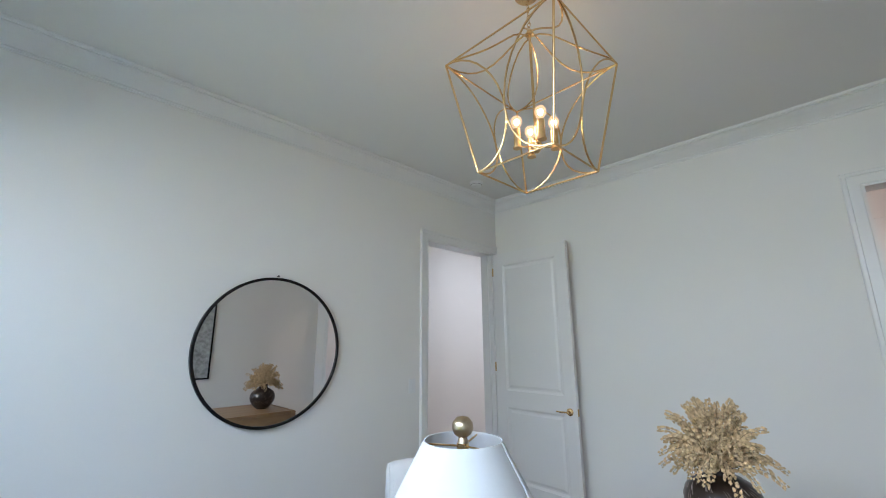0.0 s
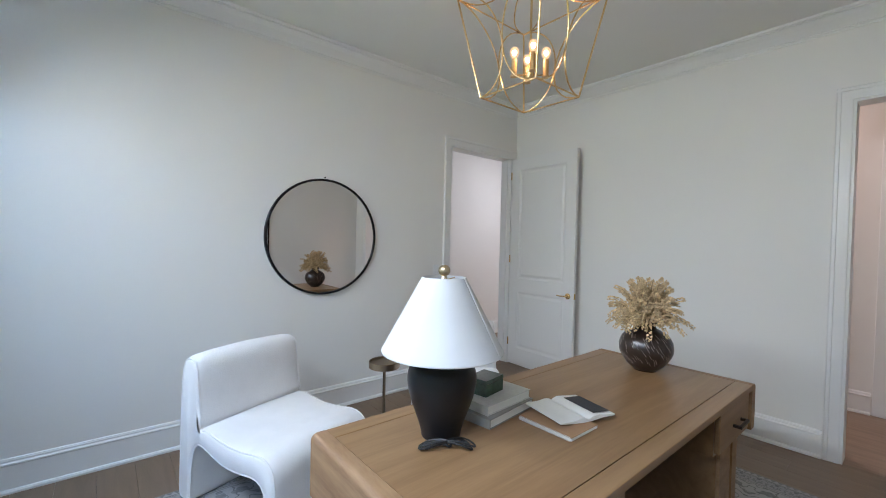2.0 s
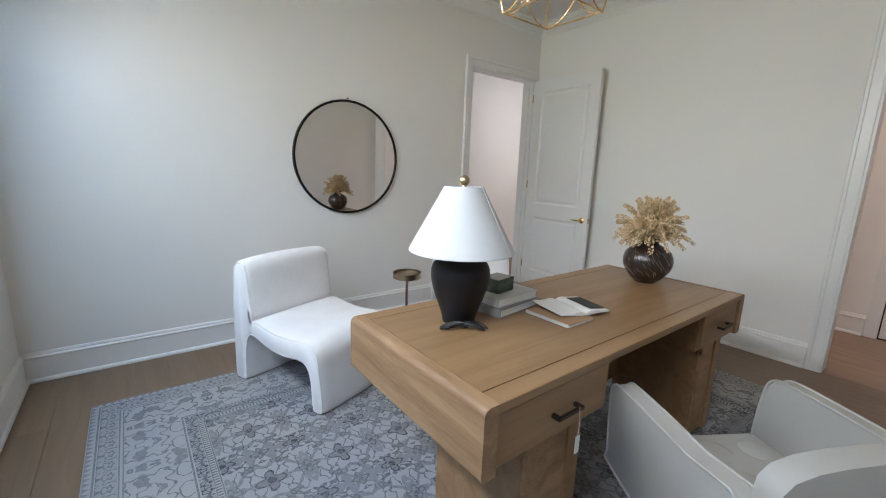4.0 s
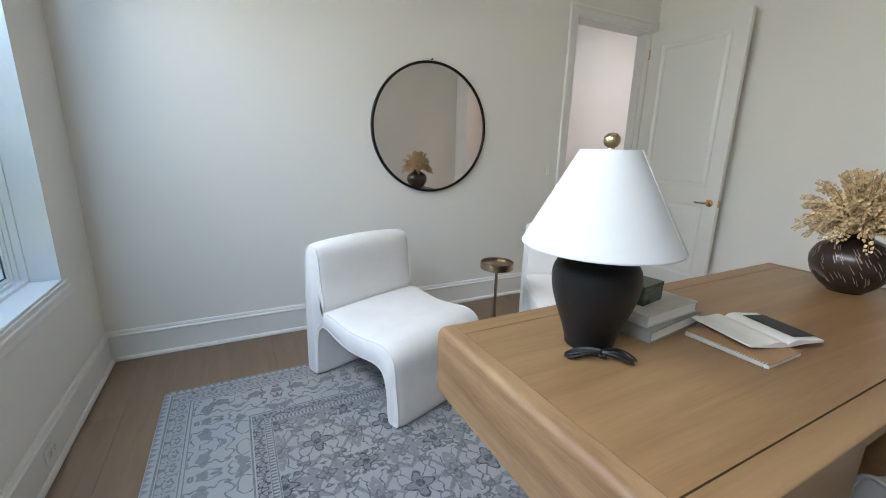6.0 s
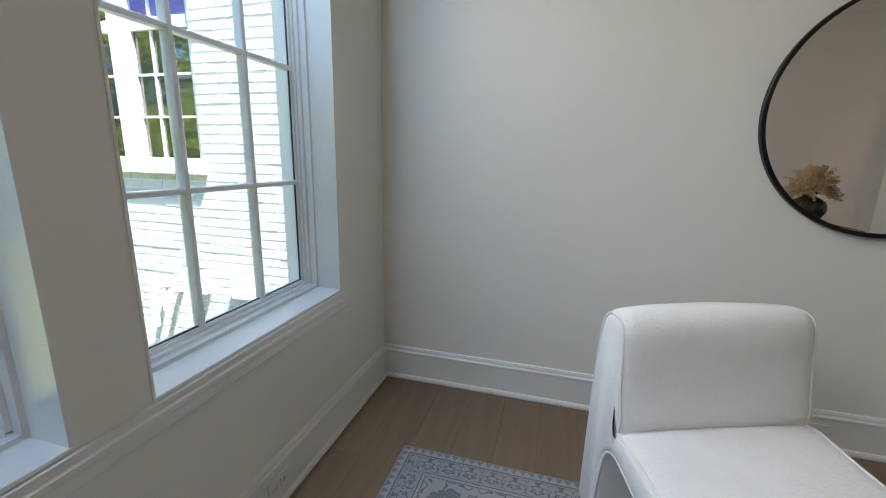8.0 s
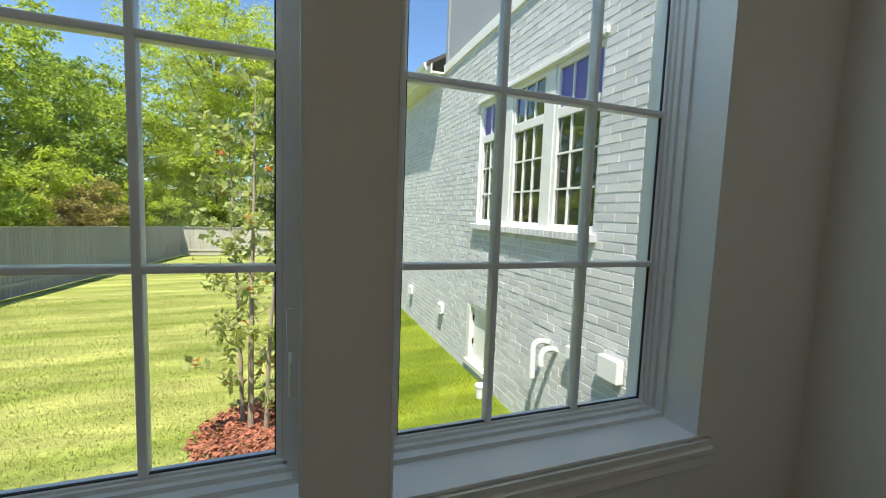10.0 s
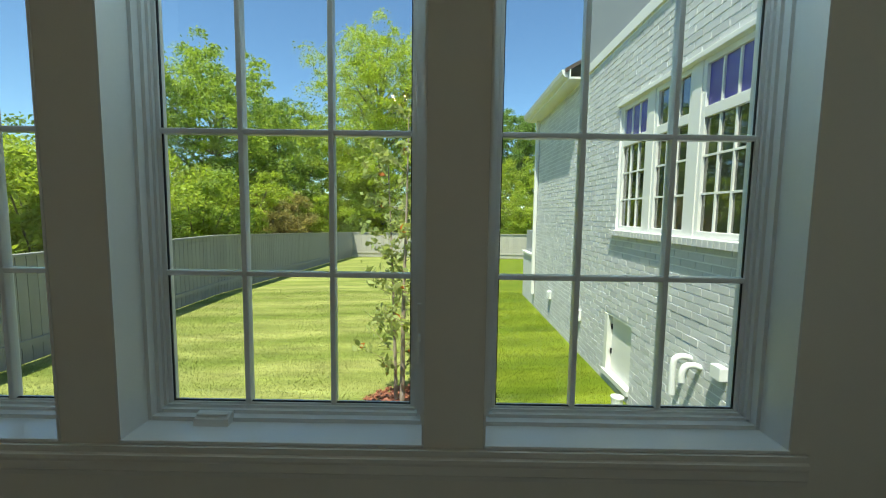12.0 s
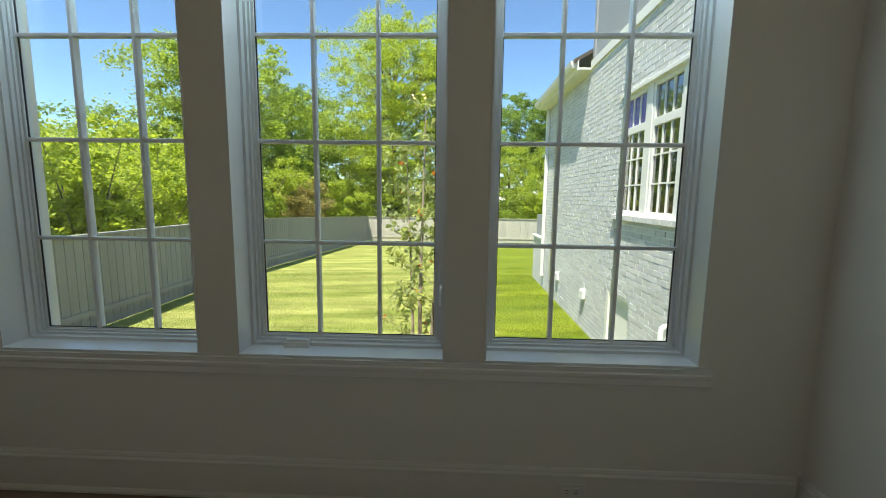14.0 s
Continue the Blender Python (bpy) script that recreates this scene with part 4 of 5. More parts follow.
for s in (-1, 1):
    prof = [(0.0, 0.000), (0.004 * s, 0.010), (0.03 * s, 0.018), (0.075 * s, 0.014), (0.135 * s, 0.009 if s > 0 else 0.016)]
    prof += [(0.137 * s, 0.002 if s > 0 else 0.012), (0.07 * s, 0.004), (0.02 * s, 0.0)]
    ln = [(p.x, p.y) for p in smooth_line([(a, b, 0) for a, b in prof[:5]], 4)] + prof[5:]
    part("page_block", prism(ln, "y", -0.105, 0.105), PAPER, ob, smooth=False)
part("card", boxes((0.040, 0.125, -0.085, 0.075, 0.0205, 0.0222)), DARKCARD, ob, "charcoal card", m=pose(0, 0, 0.001, 0, 3.5, 0))

# lamp cord, folded into a bow and tied in the middle
random.seed(4)
CORDM = pose(-0.045, -0.088, 0, 0, 0, -38)
tie = [(0.009 * math.cos(u), 0.004 * math.sin(2 * u), 0.014 + 0.012 * math.sin(u)) for u in [2 * math.pi * i / 12 for i in range(12)]]
cord = part("power_cord", tube([(z - 0.014, x, 0.014 + y) for x, y, z in tie], 0.0042, 6, closed=True), CORD, lamp, "coiled black power cord", smooth=True, m=CORDM)
for k in range(5):
    for sd in (-1, 1):
        ln, wd, dz = random.uniform(0.068, 0.096), random.uniform(0.014, 0.030), random.uniform(0.0, 0.012)
        sk = random.uniform(-0.014, 0.014)
        pts = []
        for i in range(16):
            u = 2 * math.pi * i / 16
            f = 0.5 - 0.5 * math.cos(u)
            pts.append((sd * ln * f, wd * math.sin(u) * (0.35 + 0.65 * f) + sk * f, 0.0045 + 0.014 * (1 - f) + dz * math.sin(math.pi * f) + 0.002 * k * (1 - f)))
        part("cord_loop", tube(smooth_line(pts, 3, True), 0.0027, 6, closed=True), CORD, cord, smooth=True)

# vase carving and dried flowers
random.seed(7)
fl = empty("dried_flowers", pose(2.165, 1.285, TZ + 0.262), "bunch of dried straw-coloured eucalyptus flowers in the vase", "dried flowers")
for s in range(125):
    az = random.uniform(0, 2 * math.pi)
    tilt = random.uniform(0.05, 1.85) ** 0.92
    ln = random.uniform(0.155, 0.250) * (1.05 if tilt < 1.0 else 0.92)
    d = Vector((math.sin(tilt) * math.cos(az), math.sin(tilt) * math.sin(az), math.cos(tilt)))
    p0 = Vector((0.02 * math.cos(az), 0.02 * math.sin(az), -0.03))
    pts = smooth_line([p0, p0 * 0.5 + d * ln * 0.35 + Vector((0, 0, 0.03)), d * ln * 0.75 + Vector((0, 0, 0.015)), d * ln + Vector((0, 0, -0.015 * tilt))], 5)
    stem = part("stem", tube(pts, 0.0016, 4, r1=0.0009), STEM, fl)
    bl = bmesh.new()
    m = 15
    for i in range(m):
        f = 0.32 + 0.68 * i / (m - 1)
        idx = f * (len(pts) - 1)
        i0 = min(int(idx), len(pts) - 2)
        c = pts[i0].lerp(pts[i0 + 1], idx - i0)
        t = (pts[i0 + 1] - pts[i0]).normalized()
        sd = t.orthogonal().normalized()
        up = t.cross(sd)
        size = 0.0092 * (1.15 - 0.55 * f) * random.uniform(0.85, 1.2)
        for j in range(2):
            a = j * 3.14 + i * 1.57 + random.uniform(-0.4, 0.4)
            n = (sd * math.cos(a) + up * math.sin(a)).normalized()
            q = c + n * (size * random.uniform(0.9, 1.5)) + t * random.uniform(-0.003, 0.003)
            # a small open cup
            u2 = t.cross(n).normalized()
            rim = [bl.verts.new(q + n * size * 0.55 + (t * math.cos(v) + u2 * math.sin(v)) * size) for v in [2 * math.pi * w / 6 for w in range(6)]]
            foot = bl.verts.new(q - n * size * 0.5)
            for w in range(6):
                bl.faces.new((rim[w], rim[(w + 1) % 6], foot))
    part("blossoms", bl, STRAW, stem)

# swivel desk chair: local +y is the way it faces
oc = empty("desk_chair", pose(1.235, 0.415, 0.0125, 0, 0, -32), "cream leather swivel desk chair with piped arms and a tufted seat", "chair")
st = bmesh.new()
box(st, -0.243, 0.243, -0.25, 0.29, 0.36, 0.435, bevel=0.03, seg=4)
for i in range(3):
    for j in range(3):
        ball(st, (-0.155 + 0.155 * i, -0.14 + 0.16 * j, 0.420), 0.078, 2, (1, 1.02, 0.30))
part("seat", st, LEATHER, oc, smooth=True)
for i in range(2):
    for j in range(2):
        part("button", ball(bmesh.new(), (-0.078 + 0.155 * i, -0.06 + 0.16 * j, 0.428), 0.010, 2, (1, 1, 0.6)), LEATHER, oc, smooth=True)


def arm_slab(s):
    """A tall padded arm, leaning out a little, with a rounded upper front corner."""
    o = [(-0.30, 0.30), (0.285, 0.30), (0.315, 0.36), (0.318, 0.52), (0.310, 0.61), (0.285, 0.645), (0.24, 0.656), (0.10, 0.658), (-0.10, 0.655), (-0.30, 0.650)]
    ln = [(p.x, p.y) for p in smooth_line([(a, b, 0) for a, b in o], 3, True)]
    bm = prism(ln, "x", -0.030, 0.030)
    caps = [f for f in bm.faces if len(f.verts) > 6]
    es = list({e for f in caps for e in f.edges})
    bmesh.ops.bevel(bm, geom=es, offset=0.016, segments=3, profile=0.6, affect="EDGES")
    ob = part("arm", bm, LEATHER, oc, smooth=True, m=pose(s * 0.275, 0, 0, 0, s * 4, 0))
    for x in (-0.0295, 0.0295):
        part("piping", tube([(x, a, b) for a, b in ln], 0.0055, 6, closed=True), LEATHER, ob, "cream piping", smooth=True)


arm_slab(-1)
arm_slab(1)
bk = prism([(p.x, p.y) for p in smooth_line([(-0.29, 0.36, 0), (0.29, 0.36, 0), (0.31, 0.60, 0), (0.29, 0.76, 0), (0.0, 0.80, 0), (-0.29, 0.76, 0), (-0.31, 0.60, 0)], 4, True)], "y", -0.335, -0.27)
part("backrest", bk, LEATHER, oc, smooth=True)
part("gas_post", lathe([(0.0, 0.09), (0.03, 0.09), (0.03, 0.25), (0.02, 0.25), (0.02, 0.41), (0.0, 0.41)], 20), BRONZE, oc, smooth=True)
for i in range(5):
    a = 2 * math.pi * i / 5
    lg = part("base_leg", tube([(0.03 * math.cos(a), 0.03 * math.sin(a), 0.105), (0.27 * math.cos(a), 0.27 * math.sin(a), 0.075)], 0.016, 8, r1=0.011), BRONZE, oc, smooth=True)
    part("caster", lathe([(0.0, -0.02), (0.022, -0.02), (0.027, -0.012), (0.027, 0.012), (0.022, 0.02), (0.0, 0.02)], 16), BLACK, lg, "black caster", smooth=True, m=pose(0.27 * math.cos(a), 0.27 * math.sin(a), 0.0395, 90, 0, math.degrees(a)))

# price tag on the desk drawer
tagc = empty("paper_tag", pose(TX0 + 0.405, TY0 - 0.028, 0.59), "small white paper tag hanging from the drawer handle", "tag")
part("card", boxes((-0.011, 0.011, -0.0012, 0.0012, -0.085, -0.022)), PAPER, tagc)
part("string", tube([(0, 0, -0.024), (0.004, 0.001, 0.03), (-0.003, 0.002, 0.082)], 0.0009, 5), PAPER, tagc)

# framed print on the south wall
pr = empty("framed_print", pose(1.56, YS, 1.72), "large botanical print in a thin black frame on the wall", "picture")
fw, fh = 0.52, 0.70
fb = bmesh.new()
box(fb, -fw, -fw + 0.022, 0, 0.03, -fh, fh, bevel=0.002)
box(fb, fw - 0.022, fw, 0, 0.03, -fh, fh, bevel=0.002)
box(fb, -fw + 0.022, fw - 0.022, 0, 0.03, -fh, -fh + 0.022, bevel=0.002)
box(fb, -fw + 0.022, fw - 0.022, 0, 0.03, fh - 0.022, fh, bevel=0.002)
part("frame", fb, BLACK, pr, "thin black frame")
ART = mat("grey_floral_print", (0.42, 0.43, 0.42), 0.5, vary=0.55, scale=7, fine=22, bump=0.0)
part("print", boxes((-fw + 0.02, fw - 0.02, 0.006, 0.012, -fh + 0.02, fh - 0.02)), ART, pr, "grey and white flowers on paper")

# hall door opposite the cased opening
hd2 = empty("door_2", pose(HALLX, 0.08, 0), "white panelled hall door with a dark knob, closed", "door", "", "structure")
part("leaf", boxes((-0.012, 0.002, -0.40, 0.40, 0.015, 2.43)), TRIM, hd2)
cs = bmesh.new()
for y0, y1 in ((-0.50, -0.41), (0.41, 0.50)):
    box(cs, -0.022, -0.001, y0, y1, 0, 2.54, bevel=0.004)
box(cs, -0.0225, -0.001, -0.50, 0.50, 2.45, 2.54, bevel=0.004)
part("casing", cs, TRIM, hd2)
part("gap", boxes((-0.010, -0.0005, -0.41, 0.41, 0.0, 2.45)), DARKWOOD, hd2)
for z0, z1 in ((0.2, 0.86), (1.02, 2.3)):
    part("door_panel", boxes((-0.017, -0.010, -0.28, 0.28, z0, z1), bevel=0.005), TRIM, hd2)
part("knob", ball(bmesh.new(), (-0.055, 0.335, 0.95), 0.027, 2), BLACK, hd2, "dark round knob", smooth=True)


# unseen fittings, added for the light that falls on the hall walls
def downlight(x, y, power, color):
    d = empty("recessed_downlight", pose(x, y, CEILING), "assumed round white recessed ceiling light, out of view, lit", "ceiling light", "hall ceiling lights")
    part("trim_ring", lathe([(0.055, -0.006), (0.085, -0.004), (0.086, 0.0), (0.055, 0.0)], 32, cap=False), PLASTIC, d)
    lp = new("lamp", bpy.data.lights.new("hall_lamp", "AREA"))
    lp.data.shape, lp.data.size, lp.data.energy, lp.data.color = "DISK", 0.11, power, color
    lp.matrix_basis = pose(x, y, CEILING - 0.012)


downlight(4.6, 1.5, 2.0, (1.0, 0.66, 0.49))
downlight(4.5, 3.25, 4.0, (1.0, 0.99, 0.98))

# ---------------------------------------------------------------- floor planks
random.seed(3)
PLW = 0.185
fx = XW
FL = bpy.data.objects["floor"]
while fx < XE + 0.02:
    w = min(PLW, XE + 0.02 - fx)
    y = YS - 0.6 * random.random()
    while y < YN + 0.01:
        ln = random.choice((1.2, 1.6, 2.0, 2.4))
        y0, y1 = max(y, YS), min(y + ln, YN + 0.01)
        if y1 > y0 + 0.02:
            me = mesh("plank", boxes((0.0006, w - 0.0006, 0.0006, y1 - y0 - 0.0006, -0.012, 0.0), bevel=0.0008), FLOOR)
            pk = new("plank", me)
            pk.matrix_basis = pose(fx, y0, 0)
            pk.parent = FL
        y += ln
    fx += PLW

# ---------------------------------------------------------------- outdoors
GZ = -0.80


def gz(x):
    """The lawn is level by the house and falls away gently towards the back fence."""
    return GZ - 0.042 * min(30.0, max(0.0, -x - 10.0))


GRASS = mat("lawn", (0.25, 0.265, 0.066), 0.9, vary=0.60, scale=2.6, fine=40, bump=0.5, bump_scale=110, dist=0.03, spec=0.2, stretch=(1.9, 0.32, 1))
BLADE = mat("grass_blade", (0.26, 0.285, 0.068), 0.7, vary=0.1, scale=1.2, bump=0.0, random_tint=0.35, island=True, spec=0.3)


def mowing(m):
    """Uneven mown bands across the lawn, and a darker green strip along the wing."""
    nt = m.node_tree
    N, L = nt.nodes, nt.links
    b, hs = N["Principled BSDF"], N["Hue/Saturation/Value"]
    tc = N.new("ShaderNodeTexCoord")
    sx = N.new("ShaderNodeSeparateXYZ")
    L.new(tc.outputs["Object"], sx.inputs[0])
    x, y = Val(nt, sx.outputs[0]), Val(nt, sx.outputs[1])
    nz = N.new("ShaderNodeTexNoise")
    nz.inputs["Scale"].default_value = 0.9
    nz.inputs["Detail"].default_value = 5
    L.new(tc.outputs["Object"], nz.inputs[0])
    wob = Val(nt, nz.outputs["Fac"])
    stripe = ((x + y * 0.22 + wob * 0.55) * 7.4).op("SINE") * 0.5 + ((x * 0.9 + y * 0.35 + wob * 1.1) * 2.9).op("SINE") * 0.35
    fac = stripe.step(-0.85, 0.85)
    mx = N.new("ShaderNodeMix")
    mx.data_type, mx.blend_type = "RGBA", "MULTIPLY"
    mx.inputs["Factor"].default_value = 1.0
    tone = N.new("ShaderNodeMix")
    tone.data_type = "RGBA"
    tone.inputs["A"].default_value, tone.inputs["B"].default_value = (0.74, 0.84, 0.62, 1), (1.34, 1.26, 1.55, 1)
    L.new(fac.sock, tone.inputs["Factor"])
    L.new(hs.outputs[0], mx.inputs["A"])
    L.new(tone.outputs["Result"], mx.inputs["B"])
    deep_green = N.new("ShaderNodeMix")
    deep_green.data_type, deep_green.blend_type = "RGBA", "MULTIPLY"
    deep_green.inputs["B"].default_value = (0.55, 0.66, 0.16, 1)
    L.new(mx.outputs["Result"], deep_green.inputs["A"])
    L.new((y + x * 0.06 + wob * 0.9).step(2.35, 3.0).sock, deep_green.inputs["Factor"])
    L.new(deep_green.outputs["Result"], b.inputs["Base Color"])


mowing(GRASS)
mowing(BLADE)
BRICKM = mat("painted_brick", (0.55, 0.55, 0.545), 0.75, vary=0.09, scale=5, fine=90, bump=0.35, bump_scale=70, dist=0.004, random_tint=0.10)
BRICKS = mat("painted_brick_run", (0.55, 0.55, 0.545), 0.75, vary=0.09, scale=5, fine=90, bump=0.35, bump_scale=70, dist=0.004, random_tint=0.10, island=True)
MORTAR = mat("painted_mortar", (0.74, 0.74, 0.72), 0.9, vary=0.1, scale=8, fine=140, bump=0.3, dist=0.003)
OUTTRIM = mat("exterior_trim", (0.74, 0.73, 0.69), 0.5, vary=0.03, scale=3, bump=0.05)
SIDING = mat("grey_siding", (0.30, 0.31, 0.33), 0.6, vary=0.06, scale=3, bump=0.05)
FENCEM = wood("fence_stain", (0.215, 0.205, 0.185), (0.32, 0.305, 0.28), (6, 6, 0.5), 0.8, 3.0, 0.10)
MULCH = mat("red_mulch", (0.32, 0.115, 0.065), 0.95, vary=0.4, scale=30, fine=90, bump=0.8, bump_scale=60, dist=0.02, random_tint=0.3, island=True)
BARK = mat("bark", (0.16, 0.125, 0.095), 0.95, vary=0.25, scale=12, fine=60, bump=0.6, bump_scale=30, dist=0.01, stretch=(1, 1, 0.3))
PALEBARK = mat("pale_bark", (0.33, 0.26, 0.20), 0.9, vary=0.25, scale=16, fine=80, bump=0.3, dist=0.003)
SHINGLE = mat("roof_shingle", (0.09, 0.07, 0.06), 0.9, vary=0.25, scale=6, fine=60, bump=0.4, dist=0.01)


def leaf_mat(name, color, tint=0.3):
    m = mat(name, color, 0.5, vary=0.15, scale=0.7, fine=6, bump=0.0, random_tint=tint, island=True, spec=0.35)
    b = m.node_tree.nodes["Principled BSDF"]
    N, L = m.node_tree.nodes, m.node_tree.links
    tr = N.new("ShaderNodeBsdfTranslucent")
    tr.inputs[0].default_value = (color[0] * 1.55, color[1] * 1.5, color[2], 1)
    mx = N.new("ShaderNodeMixShader")
    mx.inputs[0].default_value = 0.5
    L.new(b.outputs[0], mx.inputs[1])
    L.new(tr.outputs[0], mx.inputs[2])
    L.new(mx.outputs[0], N["Material Output"].inputs[0])
    return m


LEAF_Y = leaf_mat("yellow_green_leaves", (0.36, 0.43, 0.065))
LEAF_G = leaf_mat("green_leaves", (0.27, 0.35, 0.065))
LEAF_D = leaf_mat("dark_green_leaves", (0.19, 0.28, 0.068))
LEAF_B = leaf_mat("brown_green_leaves", (0.36, 0.31, 0.13))
LEAF_S = leaf_mat("sapling_leaves", (0.34, 0.38, 0.15), 0.45)
RUST = leaf_mat("rust_leaves", (0.55, 0.16, 0.03), 0.2)

ground = tagged(part("ground", prism([(600, GZ), (-10, GZ), (-14, gz(-14)), (-40, gz(-40)), (-600, gz(-40)), (-600, -4), (600, -4)], "y", -600, 600), GRASS), "mown green lawn reaching away from the house", "lawn", "", "structure")

rng = np.random.default_rng(5)


def quads(name, verts4, material, parent=None, label=""):
    """Many four-cornered leaves as one mesh; verts4 has the shape (n, 4, 3)."""
    n = len(verts4)
    me = bpy.data.meshes.new(name)
    me.vertices.add(n * 4)
    me.vertices.foreach_set("co", np.ascontiguousarray(verts4, dtype=np.float32).ravel())
    me.loops.add(n * 4)
    me.loops.foreach_set("vertex_index", np.arange(n * 4, dtype=np.int32))
    me.polygons.add(n)
    me.polygons.foreach_set("loop_start", np.arange(0, n * 4, 4, dtype=np.int32))
    me.update(calc_edges=True)
    me.materials.append(material)
    ob = new(name, me)
    if parent is not None:
        ob.parent = parent
    if label:
        ob["label"] = label
    return ob


def leaves(centres, size, flat=0.0, spread=0.4):
    """Pointed leaves, bent along the midrib; flat lays them level."""
    n = len(centres)
    a = rng.normal(size=(n, 3))
    a[:, 2] *= 1 - flat
    a /= np.linalg.norm(a, axis=1, keepdims=True)
    r = rng.normal(size=(n, 3))
    r[:, 2] *= 1 - flat
    b = np.cross(a, np.cross(a, r))
    b /= np.linalg.norm(b, axis=1, keepdims=True) + 1e-9
    s = size * rng.uniform(1 - spread, 1 + spread, (n, 1))
    c = np.asarray(centres)
    bend = np.cross(a, b) * s * 0.25
    return np.stack([c - a * s, c + b * s * 0.5 + bend, c + a * s, c - b * s * 0.5 + bend], axis=1)


def spray(centre, rad, k, droop=0.35):
    """A tuft of foliage: a domed plate of leaves, thick in the middle and ragged at its rim."""
    ang = rng.uniform(0, 2 * np.pi, k)
    rr = rad * np.sqrt(rng.random(k)) * (0.72 + 0.28 * np.sin(ang * 3 + rng.uniform(0, 6)) + 0.16 * np.sin(ang * 7 + rng.uniform(0, 6)))
    z = -droop * rr * rr / rad + rng.normal(0, 0.20 * rad, k)
    return np.stack([rr * np.cos(ang), rr * np.sin(ang), z], 1) + centre


def tree(name, x, y, height, width, material, label, count, leaf, first=0.25, lobes=26, seed=0, group="trees behind the fence", lean=0.0):
    r = random.Random(seed)
    t = empty(name, pose(x, y, gz(x)), label, "tree", group)
    tr = bmesh.new()
    trunk = smooth_line([(0, 0, -0.1), (0.1 * r.uniform(-1, 1), 0.1 * r.uniform(-1, 1), height * 0.3), (lean + 0.3 * r.uniform(-1, 1), 0.3 * r.uniform(-1, 1), height * 0.62), (lean, 0, height * 0.92)], 4)
    tube(trunk, height * 0.020, 8, tr, r1=height * 0.003)
    tips = []
    for i in range(lobes):
        f = first + (0.97 - first) * (i + 0.5) / lobes
        base = trunk[min(int(f * 0.85 * (len(trunk) - 1)), len(trunk) - 2)]
        a = i * 2.4 + r.uniform(-0.5, 0.5)
        u = (1.08 - f) / (1.10 - first)
        prof = math.sin(math.pi * max(0.10, u)) ** 0.6 if u < 0.5 else 1.3 - 0.6 * u
        reach = width * 0.5 * prof * r.uniform(0.45, 1.0)
        tip = Vector((base.x + reach * math.cos(a), base.y + reach * math.sin(a), height * f + r.uniform(-0.4, 0.4)))
        tube(smooth_line([base, base.lerp(tip, 0.5) + Vector((0, 0, -0.2)), tip], 3), height * 0.006, 5, tr, r1=height * 0.0012)
        tips.append((tip, width * r.uniform(0.15, 0.25)))
    part("trunk", tr, BARK, t)
    tufts = 14
    per = count // (lobes * tufts)
    cs = []
    for tip, rad in tips:
        # separate tufts round each limb, with gaps of shade between them
        for _ in range(tufts):
            o = rng.normal(size=3) * rad * np.array([0.75, 0.75, 0.55])
            cs.append(spray(np.array(tip) + o, rad * rng.uniform(0.30, 0.66), per))
    quads("crown", leaves(np.concatenate(cs), leaf, 0.3), material, t)
    return t


tree("broadleaf_tree", -25.2, -11.9, 11.3, 9.7, LEAF_G, "broad leafy green tree behind the fence", 57304, 0.093, 0.22, 34, 1)
tree("broadleaf_tree", -31.4, -11.0, 11.5, 6.3, LEAF_D, "tall dark green tree behind the fence", 42978, 0.087, 0.2, 30, 2)
tree("broadleaf_tree", -32.6, -3.2, 16.6, 10.0, LEAF_Y, "tall yellow-green tree behind the back fence", 86710, 0.087, 0.09, 64, 3)
tree("broadleaf_tree", -34.9, 0.7, 16.0, 5.7, LEAF_D, "tall dark green tree behind the back fence", 46559, 0.087, 0.18, 32, 4)
tree("pine_tree", -42.3, 9.3, 13.5, 7.4, LEAF_D, "dark green pine beyond the back fence", 32233, 0.109, 0.5, 18, 5)
tree("broadleaf_tree", -36.6, 6.8, 7.4, 6.3, LEAF_Y, "small bright green tree beyond the back fence", 32233, 0.082, 0.1, 22, 6)
tree("broadleaf_tree", -40.0, 12.3, 8.6, 7.4, LEAF_G, "leafy green tree beyond the back fence", 28652, 0.098, 0.1, 22, 7)
tree("broadleaf_tree", -18.3, -13.4, 4.2, 8.0, LEAF_Y, "broad yellow-green tree behind the fence", 50141, 0.082, 0.15, 30, 8)
tree("broadleaf_tree", -12.0, -12.6, 3.4, 7.4, LEAF_Y, "broad yellow-green tree behind the fence", 46559, 0.071, 0.12, 28, 9)
tree("broadleaf_tree", -14.3, -19.7, 4.9, 9.1, LEAF_G, "broad leafy green tree behind the fence", 35815, 0.098, 0.2, 28, 10)
tree("broadleaf_tree", -22.9, -18.6, 5.9, 9.7, LEAF_D, "broad dark green tree behind the fence", 35815, 0.109, 0.2, 28, 11)
tree("broadleaf_tree", -6.3, -14.0, 3.7, 8.0, LEAF_G, "broad leafy green tree behind the fence", 32233, 0.082, 0.12, 26, 12)
tree("broadleaf_tree", -38.3, -8.3, 10.3, 9.1, LEAF_G, "leafy green tree behind the back fence", 32233, 0.109, 0.12, 26, 13)


